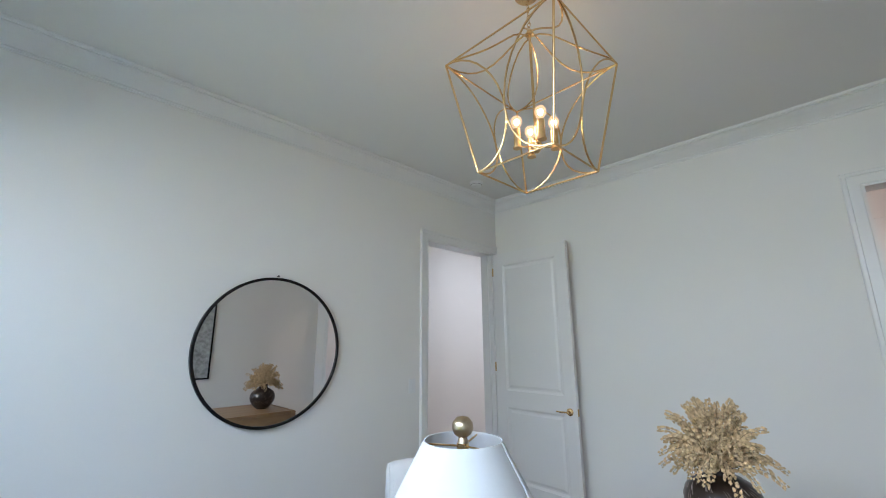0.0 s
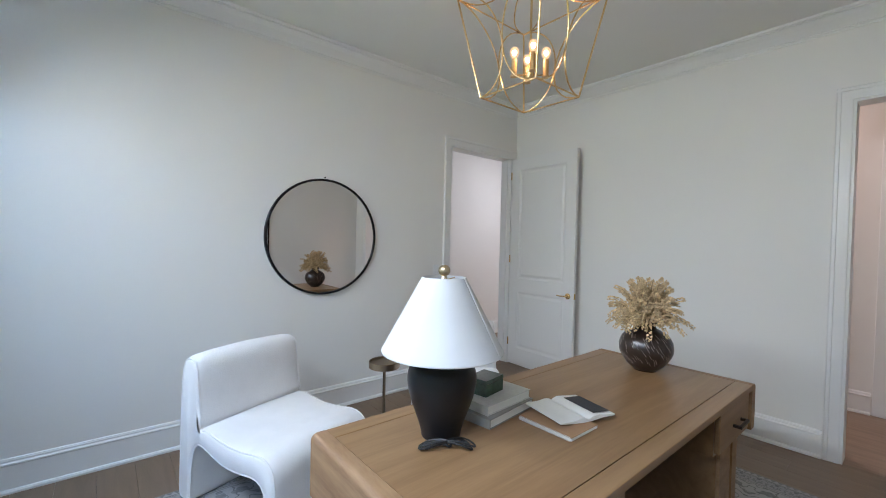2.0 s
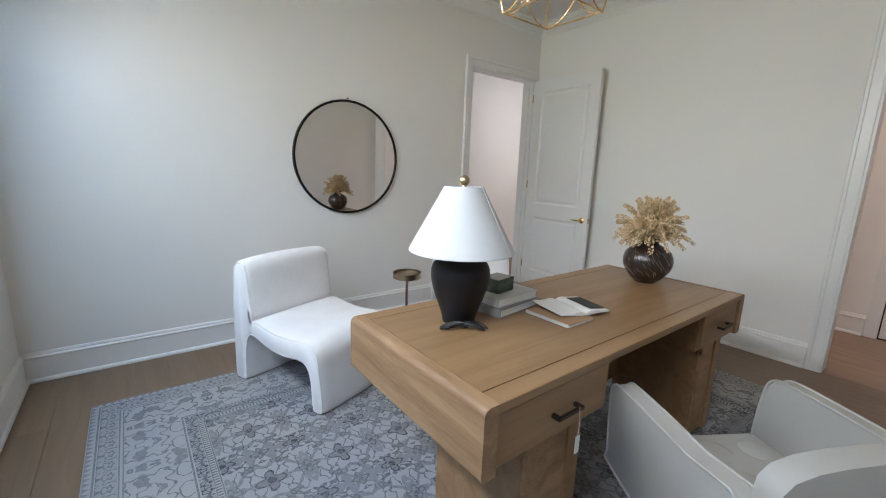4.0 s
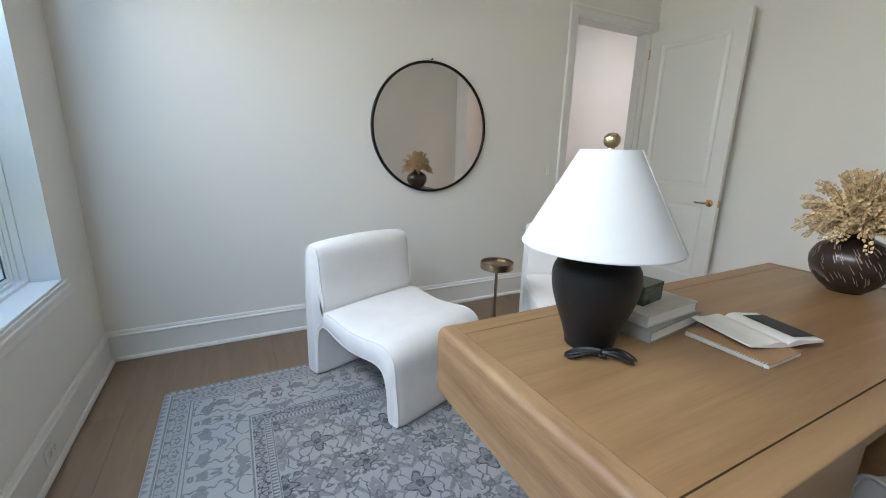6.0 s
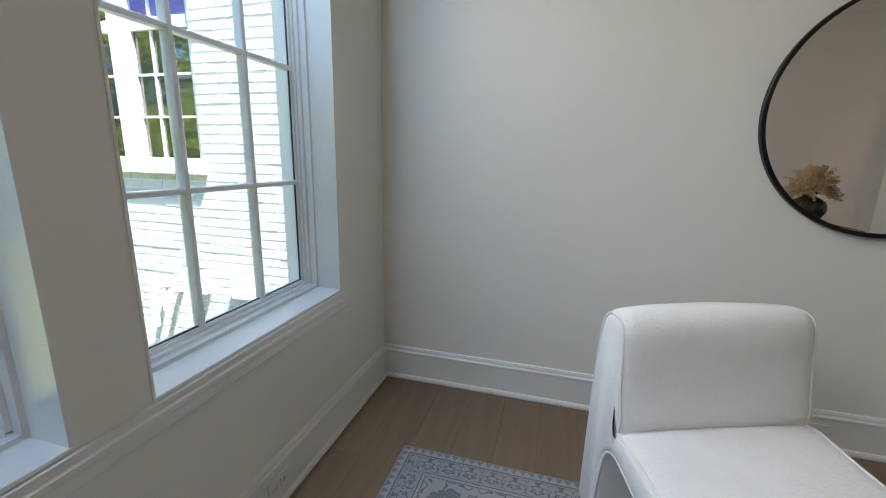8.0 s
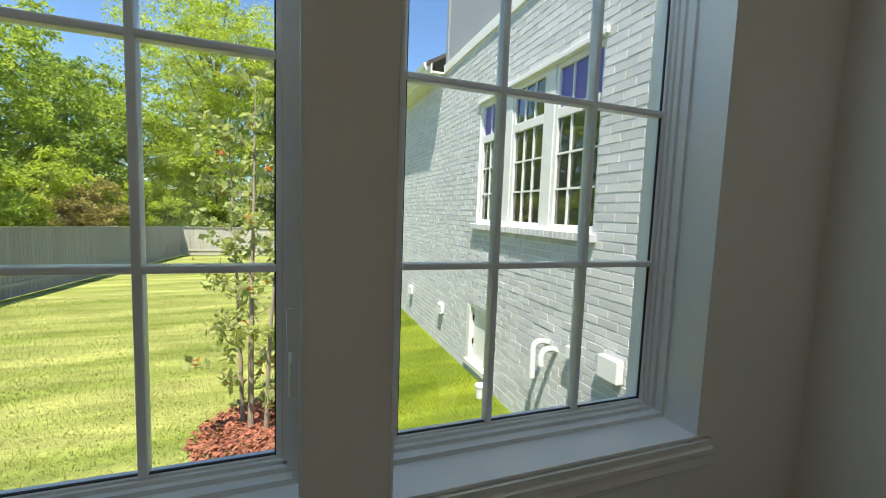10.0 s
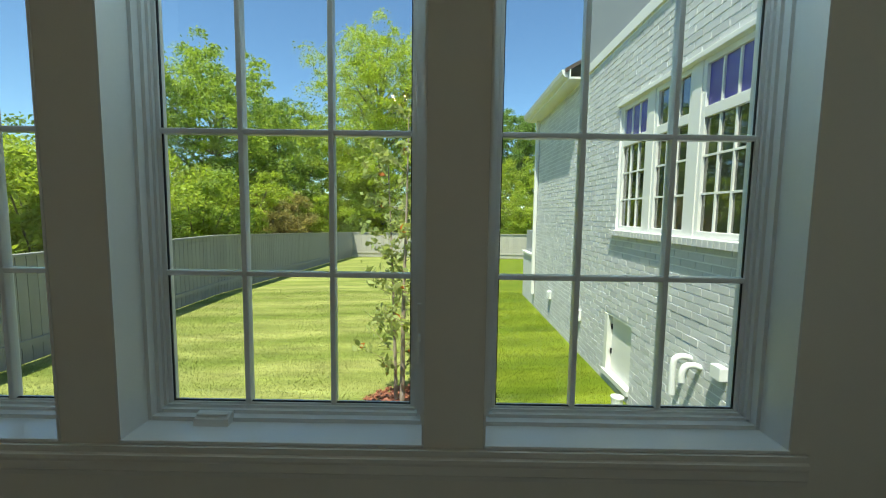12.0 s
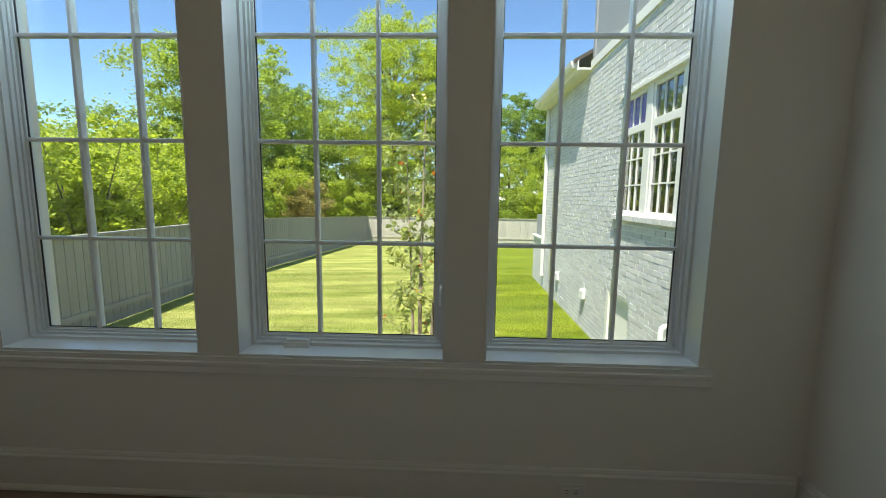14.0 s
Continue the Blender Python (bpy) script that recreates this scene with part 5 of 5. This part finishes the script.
def shrub(x, y, h, w, material, count, leaf, seed, label):
    r = random.Random(seed)
    s = empty("shrub", pose(x, y, gz(x)), label, "shrub", "shrubs behind the fence")
    st = bmesh.new()
    tips = []
    for i in range(14):
        a = i * 2.4
        d = w * 0.5 * math.sqrt((i + 0.5) / 14)
        tip = Vector((d * math.cos(a), d * math.sin(a), h * r.uniform(0.45, 0.92)))
        tube([(0, 0, 0), tip * 0.5 + Vector((0, 0, 0.1)), tip], 0.03, 5, st, r1=0.008)
        tips.append(tip)
    part("stems", st, BARK, s)
    cs = []
    for t in tips:
        for f in (1.0, 0.85, 0.66, 0.45):
            for _ in range(2):
                cs.append(spray(np.array(t * f) + rng.normal(size=3) * np.array([w * 0.10, w * 0.10, h * 0.05]), w * rng.uniform(0.07, 0.14), count // 112))
    quads("foliage", leaves(np.concatenate(cs), leaf, 0.3), material, s)


for i, (x, y, h, w, m_) in enumerate([(-9.2, -7.4, 4.1, 4.1, LEAF_Y), (-12.0, -7.8, 4.8, 4.6, LEAF_Y), (-15.5, -7.6, 4.1, 4.6, LEAF_G), (-18.9, -7.8, 4.6, 4.8, LEAF_Y), (-22.3, -7.4, 4.1, 4.6, LEAF_B), (-26.1, -6.9, 4.3, 4.6, LEAF_Y), (-29.7, -6.0, 4.8, 5.1, LEAF_G), (-32.2, -4.6, 4.1, 4.1, LEAF_Y), (-32.7, 2.4, 4.3, 4.3, LEAF_D), (-33.4, 5.6, 5.0, 4.8, LEAF_G), (-33.7, 9.3, 4.8, 4.8, LEAF_Y), (-5.5, -7.6, 4.3, 4.3, LEAF_Y)]):
    kind = {LEAF_Y: "bright yellow-green", LEAF_G: "green", LEAF_B: "brownish", LEAF_D: "dark green"}[m_]
    shrub(x, y, h, w, m_, 14000, 0.070, 30 + i, kind + " shrub growing behind the fence")

# young tree on a mulch ring
SAPX, SAPY = -4.10, 1.62
sap = empty("young_tree", pose(SAPX, SAPY, GZ), "young multi-stemmed tree with sparse pale green leaves, in mulch", "tree")
random.seed(21)
lv, rust = [], []
for k, (bx, by, tx, ty, h) in enumerate([(0.0, 0.0, -0.10, 0.05, 3.3), (0.10, 0.14, 0.20, 0.34, 2.9), (-0.1, -0.08, -0.25, -0.20, 2.8)]):
    stem = bmesh.new()
    line = smooth_line([(bx, by, 0), (bx + (tx - bx) * 0.3 + 0.03, by + (ty - by) * 0.2, h * 0.33), (bx + (tx - bx) * 0.6 - 0.02, by + (ty - by) * 0.6, h * 0.66), (tx, ty, h)], 6)
    tube(line, 0.030 if k == 0 else 0.022, 8, stem, r1=0.004)
    for i in range(26):
        f = 0.14 + 0.86 * (i + 0.5) / 26
        p = line[min(int(f * (len(line) - 1)), len(line) - 1)]
        a = random.uniform(0, 6.28)
        L_ = random.uniform(0.20, 0.60) * (1.1 - 0.5 * f)
        q = p + Vector((L_ * math.cos(a), L_ * math.sin(a), L_ * random.uniform(0.3, 0.9)))
        tube([p, p.lerp(q, 0.5) + Vector((0, 0, -0.02)), q], 0.004, 4, stem, r1=0.0015)
        for w in range(19):
            c = p.lerp(q, random.uniform(0.25, 1.05)) + Vector((random.gauss(0, 0.03), random.gauss(0, 0.03), random.gauss(0, 0.03)))
            (rust if random.random() < 0.03 else lv).append(c)
    part("stem", stem, PALEBARK, sap, smooth=True)
quads("leaves", leaves(np.array(lv), 0.047), LEAF_S, sap)
quads("rust_leaves", leaves(np.array(rust), 0.04), RUST, sap, "a few rust-orange leaves")
mul = rng.normal(size=(5200, 3)) * np.array([0.40, 0.40, 0.0])
mul = mul[np.hypot(mul[:, 0], mul[:, 1]) < 0.62]
mul[:, 2] = 0.012 + rng.uniform(0, 0.03, len(mul))
mo = quads("mulch", leaves(mul + np.array([SAPX + 0.10, SAPY + 0.12, GZ]), 0.030, 0.6), MULCH)
tagged(mo, "ring of red wood-chip mulch on the lawn", "mulch", "", "stuff")
wd = empty("ground_plant", pose(SAPX - 0.25, SAPY + 0.75, GZ), "low leafy green plant beside the mulch ring", "plant")
st = bmesh.new()
for i in range(9):
    a = i * 2.4
    tube([(0, 0, 0), (0.1 * math.cos(a), 0.1 * math.sin(a), 0.18), (0.18 * math.cos(a), 0.18 * math.sin(a), 0.28)], 0.005, 4, st)
part("stems", st, PALEBARK, wd)
quads("leaves", leaves(rng.normal(size=(230, 3)) * np.array([0.11, 0.11, 0.07]) + np.array([0, 0, 0.2]), 0.040), LEAF_S, wd)

# grass blades on the near lawn
nb_ = 150000
gx = -1.3 - 9.5 * rng.random(nb_) ** 1.5
gy = rng.uniform(-4.0, 4.15, nb_)
base = np.stack([gx, gy, np.full(nb_, GZ)], 1)
dirn = rng.uniform(0, 2 * np.pi, nb_)
side = np.stack([np.cos(dirn), np.sin(dirn), np.zeros(nb_)], 1) * 0.0032
tipv = base + np.stack([rng.normal(0, 0.018, nb_), rng.normal(0, 0.018, nb_), rng.uniform(0.018, 0.040, nb_)], 1)
gm = bpy.data.meshes.new("grass")
gm.from_pydata(np.stack([base - side, base + side, tipv], 1).reshape(-1, 3).tolist(), [], np.arange(nb_ * 3).reshape(nb_, 3).tolist())
gm.materials.append(BLADE)
tagged(new("grass", gm), "short mown grass blades of the lawn", "grass", "", "stuff")

# board fence
fence = empty("fence", pose(0, 0, 0), "tall grey-stained vertical board fence along the lawn", "fence", "", "structure")
FH = 1.50
random.seed(9)
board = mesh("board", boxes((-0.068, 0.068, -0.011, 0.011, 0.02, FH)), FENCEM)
# paler copy of the stain: sunlight on the back run put into its colour
LITBACKF = wood("sunlit_back_fence", (0.40, 0.37, 0.31), (0.52, 0.48, 0.41), (6, 6, 0.5), 0.8, 3.0, 0.08)
board2 = mesh("board", boxes((-0.070, 0.070, -0.011, 0.011, 0.02, FH)), LITBACKF)
run = smooth_line([(3.0, -3.72, 0), (-6.0, -3.70, 0), (-12, -3.70, 0), (-18, -3.70, 0), (-22.0, -3.66, 0), (-24.5, -3.60, 0)], 60)


def boards(line, me, cap_mat, every):
    d = 0.0
    nxt = 0.0
    n = 0
    for a, b in zip(line, line[1:]):
        seg = (b - a).length
        while nxt < d + seg:
            p = a.lerp(b, (nxt - d) / seg)
            ang = math.degrees(math.atan2(b.y - a.y, b.x - a.x))
            o = new("board", me)
            o.matrix_basis = pose(p.x, p.y, gz(p.x) + random.uniform(-0.004, 0.004), 0, 0, ang)
            o.parent = fence
            n += 1
            nxt += every
        d += seg
    rails = bmesh.new()
    for i in range(0, len(line) - 6, 6):
        a, b = line[i], line[min(i + 6, len(line) - 1)]
        u = (b - a).normalized()
        v = Vector((-u.y, u.x, 0))
        for z0, z1, w0, w1 in ((FH, FH + 0.035, -0.06, 0.06), (FH - 0.10, FH - 0.01, 0.013, 0.03), (0.25, 0.34, -0.045, -0.012)):
            c = [a + v * w0, b + v * w0, b + v * w1, a + v * w1]
            lo = [rails.verts.new((p.x, p.y, z0 + gz(p.x))) for p in c]
            hi = [rails.verts.new((p.x, p.y, z1 + gz(p.x))) for p in c]
            rails.faces.new(lo)
            rails.faces.new(hi)
            for j in range(4):
                rails.faces.new((lo[j], lo[(j + 1) % 4], hi[(j + 1) % 4], hi[j]))
    part("rails", rails, cap_mat, fence)


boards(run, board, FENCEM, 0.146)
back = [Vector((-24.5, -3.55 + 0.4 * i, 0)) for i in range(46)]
boards(back, board2, LITBACKF, 0.150)

# brick wing of the house
WY = 4.20
WXE = -9.20
wing = empty("house_wing", pose(0, 0, 0), "white-painted brick wing of the house with grouped windows", "house", "", "structure")
WINX = (-4.82, -2.62)
WINZ = (1.19, 2.68)
HAT = (-4.98, -4.22, GZ + 0.10, 0.10)
holes = [(WINX[0], WINX[1], WINZ[0], WINZ[1]), HAT]
core = bmesh.new()
TOPB = 3.46
y0, y1 = WY + 0.002, WY + 0.22
for x0, x1, z0, z1 in ((WXE, HAT[0], GZ - 0.2, TOPB), (HAT[0], HAT[1], HAT[3], WINZ[0]), (HAT[1], -1.0, GZ - 0.2, WINZ[0]), (HAT[0], WINX[0], WINZ[0], TOPB), (WINX[1], -1.0, WINZ[0], TOPB), (WINX[0], WINX[1], WINZ[1], TOPB), (HAT[0], HAT[1], WINZ[0] - 0.0, WINZ[0])):
    if z1 > z0:
        box(core, x0, x1, y0, y1, z0, z1)
box(core, HAT[1], WINX[0], y0, y1, WINZ[0] - 0.001, WINZ[0]) if HAT[1] < WINX[0] else None
part("wall", core, MORTAR, wing)
part("return_wall", boxes((WXE, WXE + 0.2, WY + 0.22, 8.0, GZ - 0.2, TOPB)), MORTAR, wing)
BL, BH, BG = 0.205, 0.0615, 0.0105
bricks = []
row = 0
z = GZ
while z < TOPB - 0.02:
    x = -1.0 - (row % 2) * (BL + BG) / 2
    while x > WXE + 0.02:
        xa, xb = max(x - BL, WXE), x
        ok = [(xa, xb)]
        for hx0, hx1, hz0, hz1 in holes:
            if z + BH > hz0 and z < hz1:
                nxt = []
                for a_, b_ in ok:
                    if b_ <= hx0 or a_ >= hx1:
                        nxt.append((a_, b_))
                    else:
                        if a_ < hx0 - 0.03:
                            nxt.append((a_, hx0))
                        if b_ > hx1 + 0.03:
                            nxt.append((hx1, b_))
                ok = nxt
        for a_, b_ in ok:
            bricks.append((a_, b_, z))
        x -= BL + BG
    z += BH + BG
    row += 1
random.seed(13)
near = [b for b in bricks if -3.9 < b[0] and -0.1 < b[2] < 1.25 and abs(b[1] - b[0] - BL) < 1e-6][:290]
keep = set(near)
bme = [mesh("brick", boxes((0, BL, -0.002 - d * 0.6, 0.016, 0, BH), bevel=0.002), BRICKM) for d in (0.0, 0.002, 0.004, 0.006)]
for a_, b_, z in near:
    o = new("brick", random.choice(bme))
    o.matrix_basis = pose(a_, WY, z, random.uniform(-0.6, 0.6), random.uniform(-0.4, 0.4), random.uniform(-0.5, 0.5))
    o.parent = wing
vs, fs = [], []
for a_, b_, z in bricks:
    if (a_, b_, z) in keep:
        continue
    d = random.uniform(-0.0055, -0.002)
    zz = z + random.uniform(-0.0015, 0.0015)
    n = len(vs)
    e = 0.002
    vs += [(a_, WY + 0.016, zz), (b_, WY + 0.016, zz), (b_, WY + 0.016, zz + BH), (a_, WY + 0.016, zz + BH), (a_ + e, WY + d, zz + e), (b_ - e, WY + d, zz + e), (b_ - e, WY + d, zz + BH - e), (a_ + e, WY + d, zz + BH - e)]
    fs += [(n + 4, n + 5, n + 6, n + 7), (n, n + 1, n + 5, n + 4), (n + 1, n + 2, n + 6, n + 5), (n + 2, n + 3, n + 7, n + 6), (n + 3, n, n + 4, n + 7)]
me = bpy.data.meshes.new("brickwork")
me.from_pydata(vs, [], fs)
me.materials.append(BRICKS)
bw = new("brickwork", me)
bw.parent = wing
tagged(bw, "", "", "", "stuff")

# wing windows
WGLASS = bpy.data.materials.new("dark_reflecting_glass")
WGLASS.use_nodes = True
g = WGLASS.node_tree.nodes["Principled BSDF"]
g.inputs["Base Color"].default_value = (0.012, 0.016, 0.016, 1)
g.inputs["Roughness"].default_value = 0.03
g.inputs["IOR"].default_value = 2.3
g.inputs["Coat Weight"].default_value = 1.0
# transom glass whose base colour carries a painted violet reflection of the sky
VIOLETSKY = bpy.data.materials.new("violet_sky_glass")
VIOLETSKY.use_nodes = True
g = VIOLETSKY.node_tree.nodes["Principled BSDF"]
g.inputs["Base Color"].default_value = (0.12, 0.10, 0.38, 1)
g.inputs["Roughness"].default_value = 0.08
units = [(-4.82, -4.17), (-4.04, -3.40), (-3.27, -2.62)]
TR = 2.24
for a_, b_ in units:
    w = empty("wing_window", pose(0, 0, 0), "", "")
    for key in ("label", "category"):
        if key in w.keys():
            del w[key]
    w.parent = wing
    fr = bmesh.new()
    for xa, xb, za, zb in ((a_, a_ + 0.05, WINZ[0], WINZ[1]), (b_ - 0.05, b_, WINZ[0], WINZ[1]), (a_ + 0.05, b_ - 0.05, WINZ[0], WINZ[0] + 0.055), (a_ + 0.05, b_ - 0.05, WINZ[1] - 0.05, WINZ[1]), (a_ + 0.05, b_ - 0.05, TR - 0.045, TR + 0.045)):
        box(fr, xa, xb, WY + 0.03, WY + 0.09, za, zb, bevel=0.004)
    part("frame", fr, OUTTRIM, w)
    for k in (1, 2):
        x = a_ + 0.05 + (b_ - a_ - 0.10) * k / 3
        part("muntin", boxes((x - 0.009, x + 0.009, WY + 0.042, WY + 0.072, WINZ[0] + 0.055, TR - 0.045)), OUTTRIM, w)
        part("muntin", boxes((x - 0.009, x + 0.009, WY + 0.042, WY + 0.072, TR + 0.045, WINZ[1] - 0.05)), OUTTRIM, w)
    for k in (1, 2):
        zz = WINZ[0] + 0.055 + (TR - 0.1 - WINZ[0]) * k / 3
        part("muntin", boxes((a_ + 0.05, b_ - 0.05, WY + 0.043, WY + 0.071, zz - 0.009, zz + 0.009)), OUTTRIM, w)
    part("glazing", boxes((a_ + 0.03, b_ - 0.03, WY + 0.058, WY + 0.064, WINZ[0] + 0.03, TR - 0.02)), WGLASS, w, "dark glass reflecting trees")
    part("transom_glazing", boxes((a_ + 0.03, b_ - 0.03, WY + 0.058, WY + 0.064, TR + 0.02, WINZ[1] - 0.03)), VIOLETSKY if a_ > -3.5 or a_ < -4.5 else WGLASS, w, "glass with a violet sky reflection put into its colour")
for a_, b_ in ((-4.17, -4.04), (-3.40, -3.27)):
    part("mullion", boxes((a_, b_, WY + 0.02, WY + 0.12, WINZ[0], WINZ[1])), OUTTRIM, wing)
part("interior_backing", boxes((WINX[0], WINX[1], WY + 0.20, WY + 0.24, WINZ[0], WINZ[1])), DARKWOOD, wing)
x = WINX[0] - 0.06
sill = bmesh.new()
while x < WINX[1] + 0.05:
    box(sill, x, min(x + 0.064, WINX[1] + 0.06), WY - 0.062, WY + 0.03, WINZ[0] - 0.070, WINZ[0] - 0.002, bevel=0.005)
    x += 0.070
part("brick_sill", sill, BRICKM, wing)
part("head_trim", boxes((WINX[0] - 0.04, WINX[1] + 0.04, WY - 0.030, WY + 0.03, WINZ[1] + 0.001, WINZ[1] + 0.050), bevel=0.006), OUTTRIM, wing, "cream strip over the window heads")
# hatch
ht = bmesh.new()
box(ht, HAT[0], HAT[0] + 0.09, WY - 0.005, WY + 0.10, HAT[2], HAT[3])
box(ht, HAT[0], HAT[1], WY - 0.03, WY + 0.10, HAT[2], HAT[2] + 0.06)
part("hatch_frame", ht, OUTTRIM, wing)
hp = part("hatch_door", boxes((HAT[0] + 0.09, HAT[1], WY + 0.06, WY + 0.09, HAT[2] + 0.06, HAT[3]), bevel=0.004), OUTTRIM, wing, "cream crawl-space hatch door")
for z in (-0.42, -0.10):
    part("hinge", boxes((HAT[0] + 0.085, HAT[0] + 0.11, WY + 0.045, WY + 0.062, z, z + 0.07)), BLACK, hp, "black hinge")
# pipes, vents, boxes on the wing
pv = bmesh.new()
for dx, top_, low in ((0.0, 0.175, -0.16), (0.13, 0.145, 0.0)):
    x = -3.12 + dx
    tube(smooth_line([(x, WY, top_ - 0.02), (x, WY - 0.06, top_), (x, WY - 0.125, top_ - 0.01), (x - 0.005, WY - 0.150, top_ - 0.07), (x - 0.005, WY - 0.150, low)], 4), 0.027, 12, pv)
part("vent_pipes", pv, PLASTIC, wing, "white plastic vent pipes", smooth=True)
part("junction_box", boxes((-2.78, -2.66, WY - 0.07, WY - 0.006, 0.14, 0.25), bevel=0.008), PLASTIC, wing, "small white outlet box")
part("junction_box", boxes((-2.40, -2.20, WY - 0.07, WY - 0.006, 0.14, 0.31), bevel=0.008), PLASTIC, wing, "white utility box")
for x, z in ((-5.95, -0.18), (-7.70, -0.22)):
    vt = bmesh.new()
    box(vt, x - 0.07, x + 0.07, WY - 0.05, WY - 0.006, z - 0.08, z + 0.08, bevel=0.004)
    for k in range(4):
        box(vt, x - 0.075, x + 0.075, WY - 0.075, WY - 0.05, z - 0.075 + k * 0.04, z - 0.055 + k * 0.04)
    part("dryer_vent", vt, PLASTIC, wing, "white louvred vent")
# frieze, eave, gutter, upper siding
part("frieze_board", boxes((-6.2, -1.0, WY - 0.03, WY + 0.1, TOPB, TOPB + 0.13), bevel=0.006), OUTTRIM, wing)
sd = bmesh.new()
z = TOPB + 0.13
k = 0
while z < 6.4:
    prism([(WY + 0.02, z), (WY + 0.02, z + 0.12), (WY + 0.045, z + 0.12), (WY + 0.06, z + 0.02)], "x", -6.15, -1.0, sd)
    z += 0.12
part("siding", sd, SIDING, wing, "grey lap siding")
part("corner_board", boxes((-6.20, -6.12, WY - 0.005, WY + 0.12, TOPB + 0.13, 6.4)), SIDING, wing)
part("siding_return", boxes((-6.18, -6.1, WY + 0.12, 8.0, TOPB + 0.13, 6.4)), SIDING, wing)
ev = bmesh.new()
box(ev, WXE - 0.12, -6.2, WY - 0.22, WY + 0.2, TOPB, TOPB + 0.03)
box(ev, WXE - 0.12, -6.2, WY - 0.24, WY - 0.22, TOPB - 0.01, TOPB + 0.15)
part("eave", ev, OUTTRIM, wing)
gut = prism([(WY - 0.24, TOPB + 0.03), (WY - 0.30, TOPB + 0.04), (WY - 0.335, TOPB + 0.09), (WY - 0.345, TOPB + 0.15), (WY - 0.24, TOPB + 0.15)], "x", WXE - 0.15, -6.25)
part("gutter", gut, OUTTRIM, wing)
part("roof", prism([(WY - 0.30, TOPB + 0.16), (WY + 3.0, TOPB + 2.0), (WY + 3.0, TOPB + 1.95), (WY - 0.30, TOPB + 0.10)], "x", WXE - 0.2, -6.2), SHINGLE, wing)
part("downspout", boxes((WXE - 0.005, WXE + 0.07, WY - 0.085, WY - 0.012, GZ + 0.3, TOPB), bevel=0.006), OUTTRIM, wing)
ac = empty("porch_screen", pose(-10.05, 4.3, GZ), "grey porch knee wall with a dark screen panel", "porch")
part("knee_wall", boxes((-0.55, 0.83, -0.10, 1.6, 0, 1.16)), BRICKS, ac)
part("cap", boxes((-0.60, 0.84, -0.14, 1.6, 1.16, 1.21), bevel=0.006), OUTTRIM, ac)
part("screen", boxes((-0.50, 0.80, -0.04, 1.5, 1.21, 1.75)), SIDING, ac)
bk_ = empty("bucket", pose(-4.12, 4.03, GZ), "small white plastic bucket standing in the grass", "bucket")
part("pail", lathe([(0.0, 0.0), (0.055, 0.0), (0.065, 0.125), (0.069, 0.125), (0.069, 0.135), (0.0, 0.135)], 20), PLASTIC, bk_, smooth=True)
part("lid", lathe([(0.0, 0.135), (0.072, 0.135), (0.072, 0.150), (0.0, 0.152)], 20), PLASTIC, bk_, smooth=True)

# the yard, laid out above at a scale of seven eighths, is brought to its full size about a point inside the middle window
YARD = Matrix.Translation((0.35, 2.08, 1.375)) @ Matrix.Scale(1.142, 4) @ Matrix.Translation((-0.35, -2.08, -1.375))
YARD_KINDS = ("ground", "young_tree", "mulch", "ground_plant", "grass", "fence", "house_wing", "porch_screen", "bucket", "broadleaf_tree", "pine_tree", "shrub")
for ob_ in [q for q in scene.objects if q.parent is None and q.name.split(".")[0] in YARD_KINDS]:
    ob_.matrix_basis = YARD @ ob_.matrix_basis
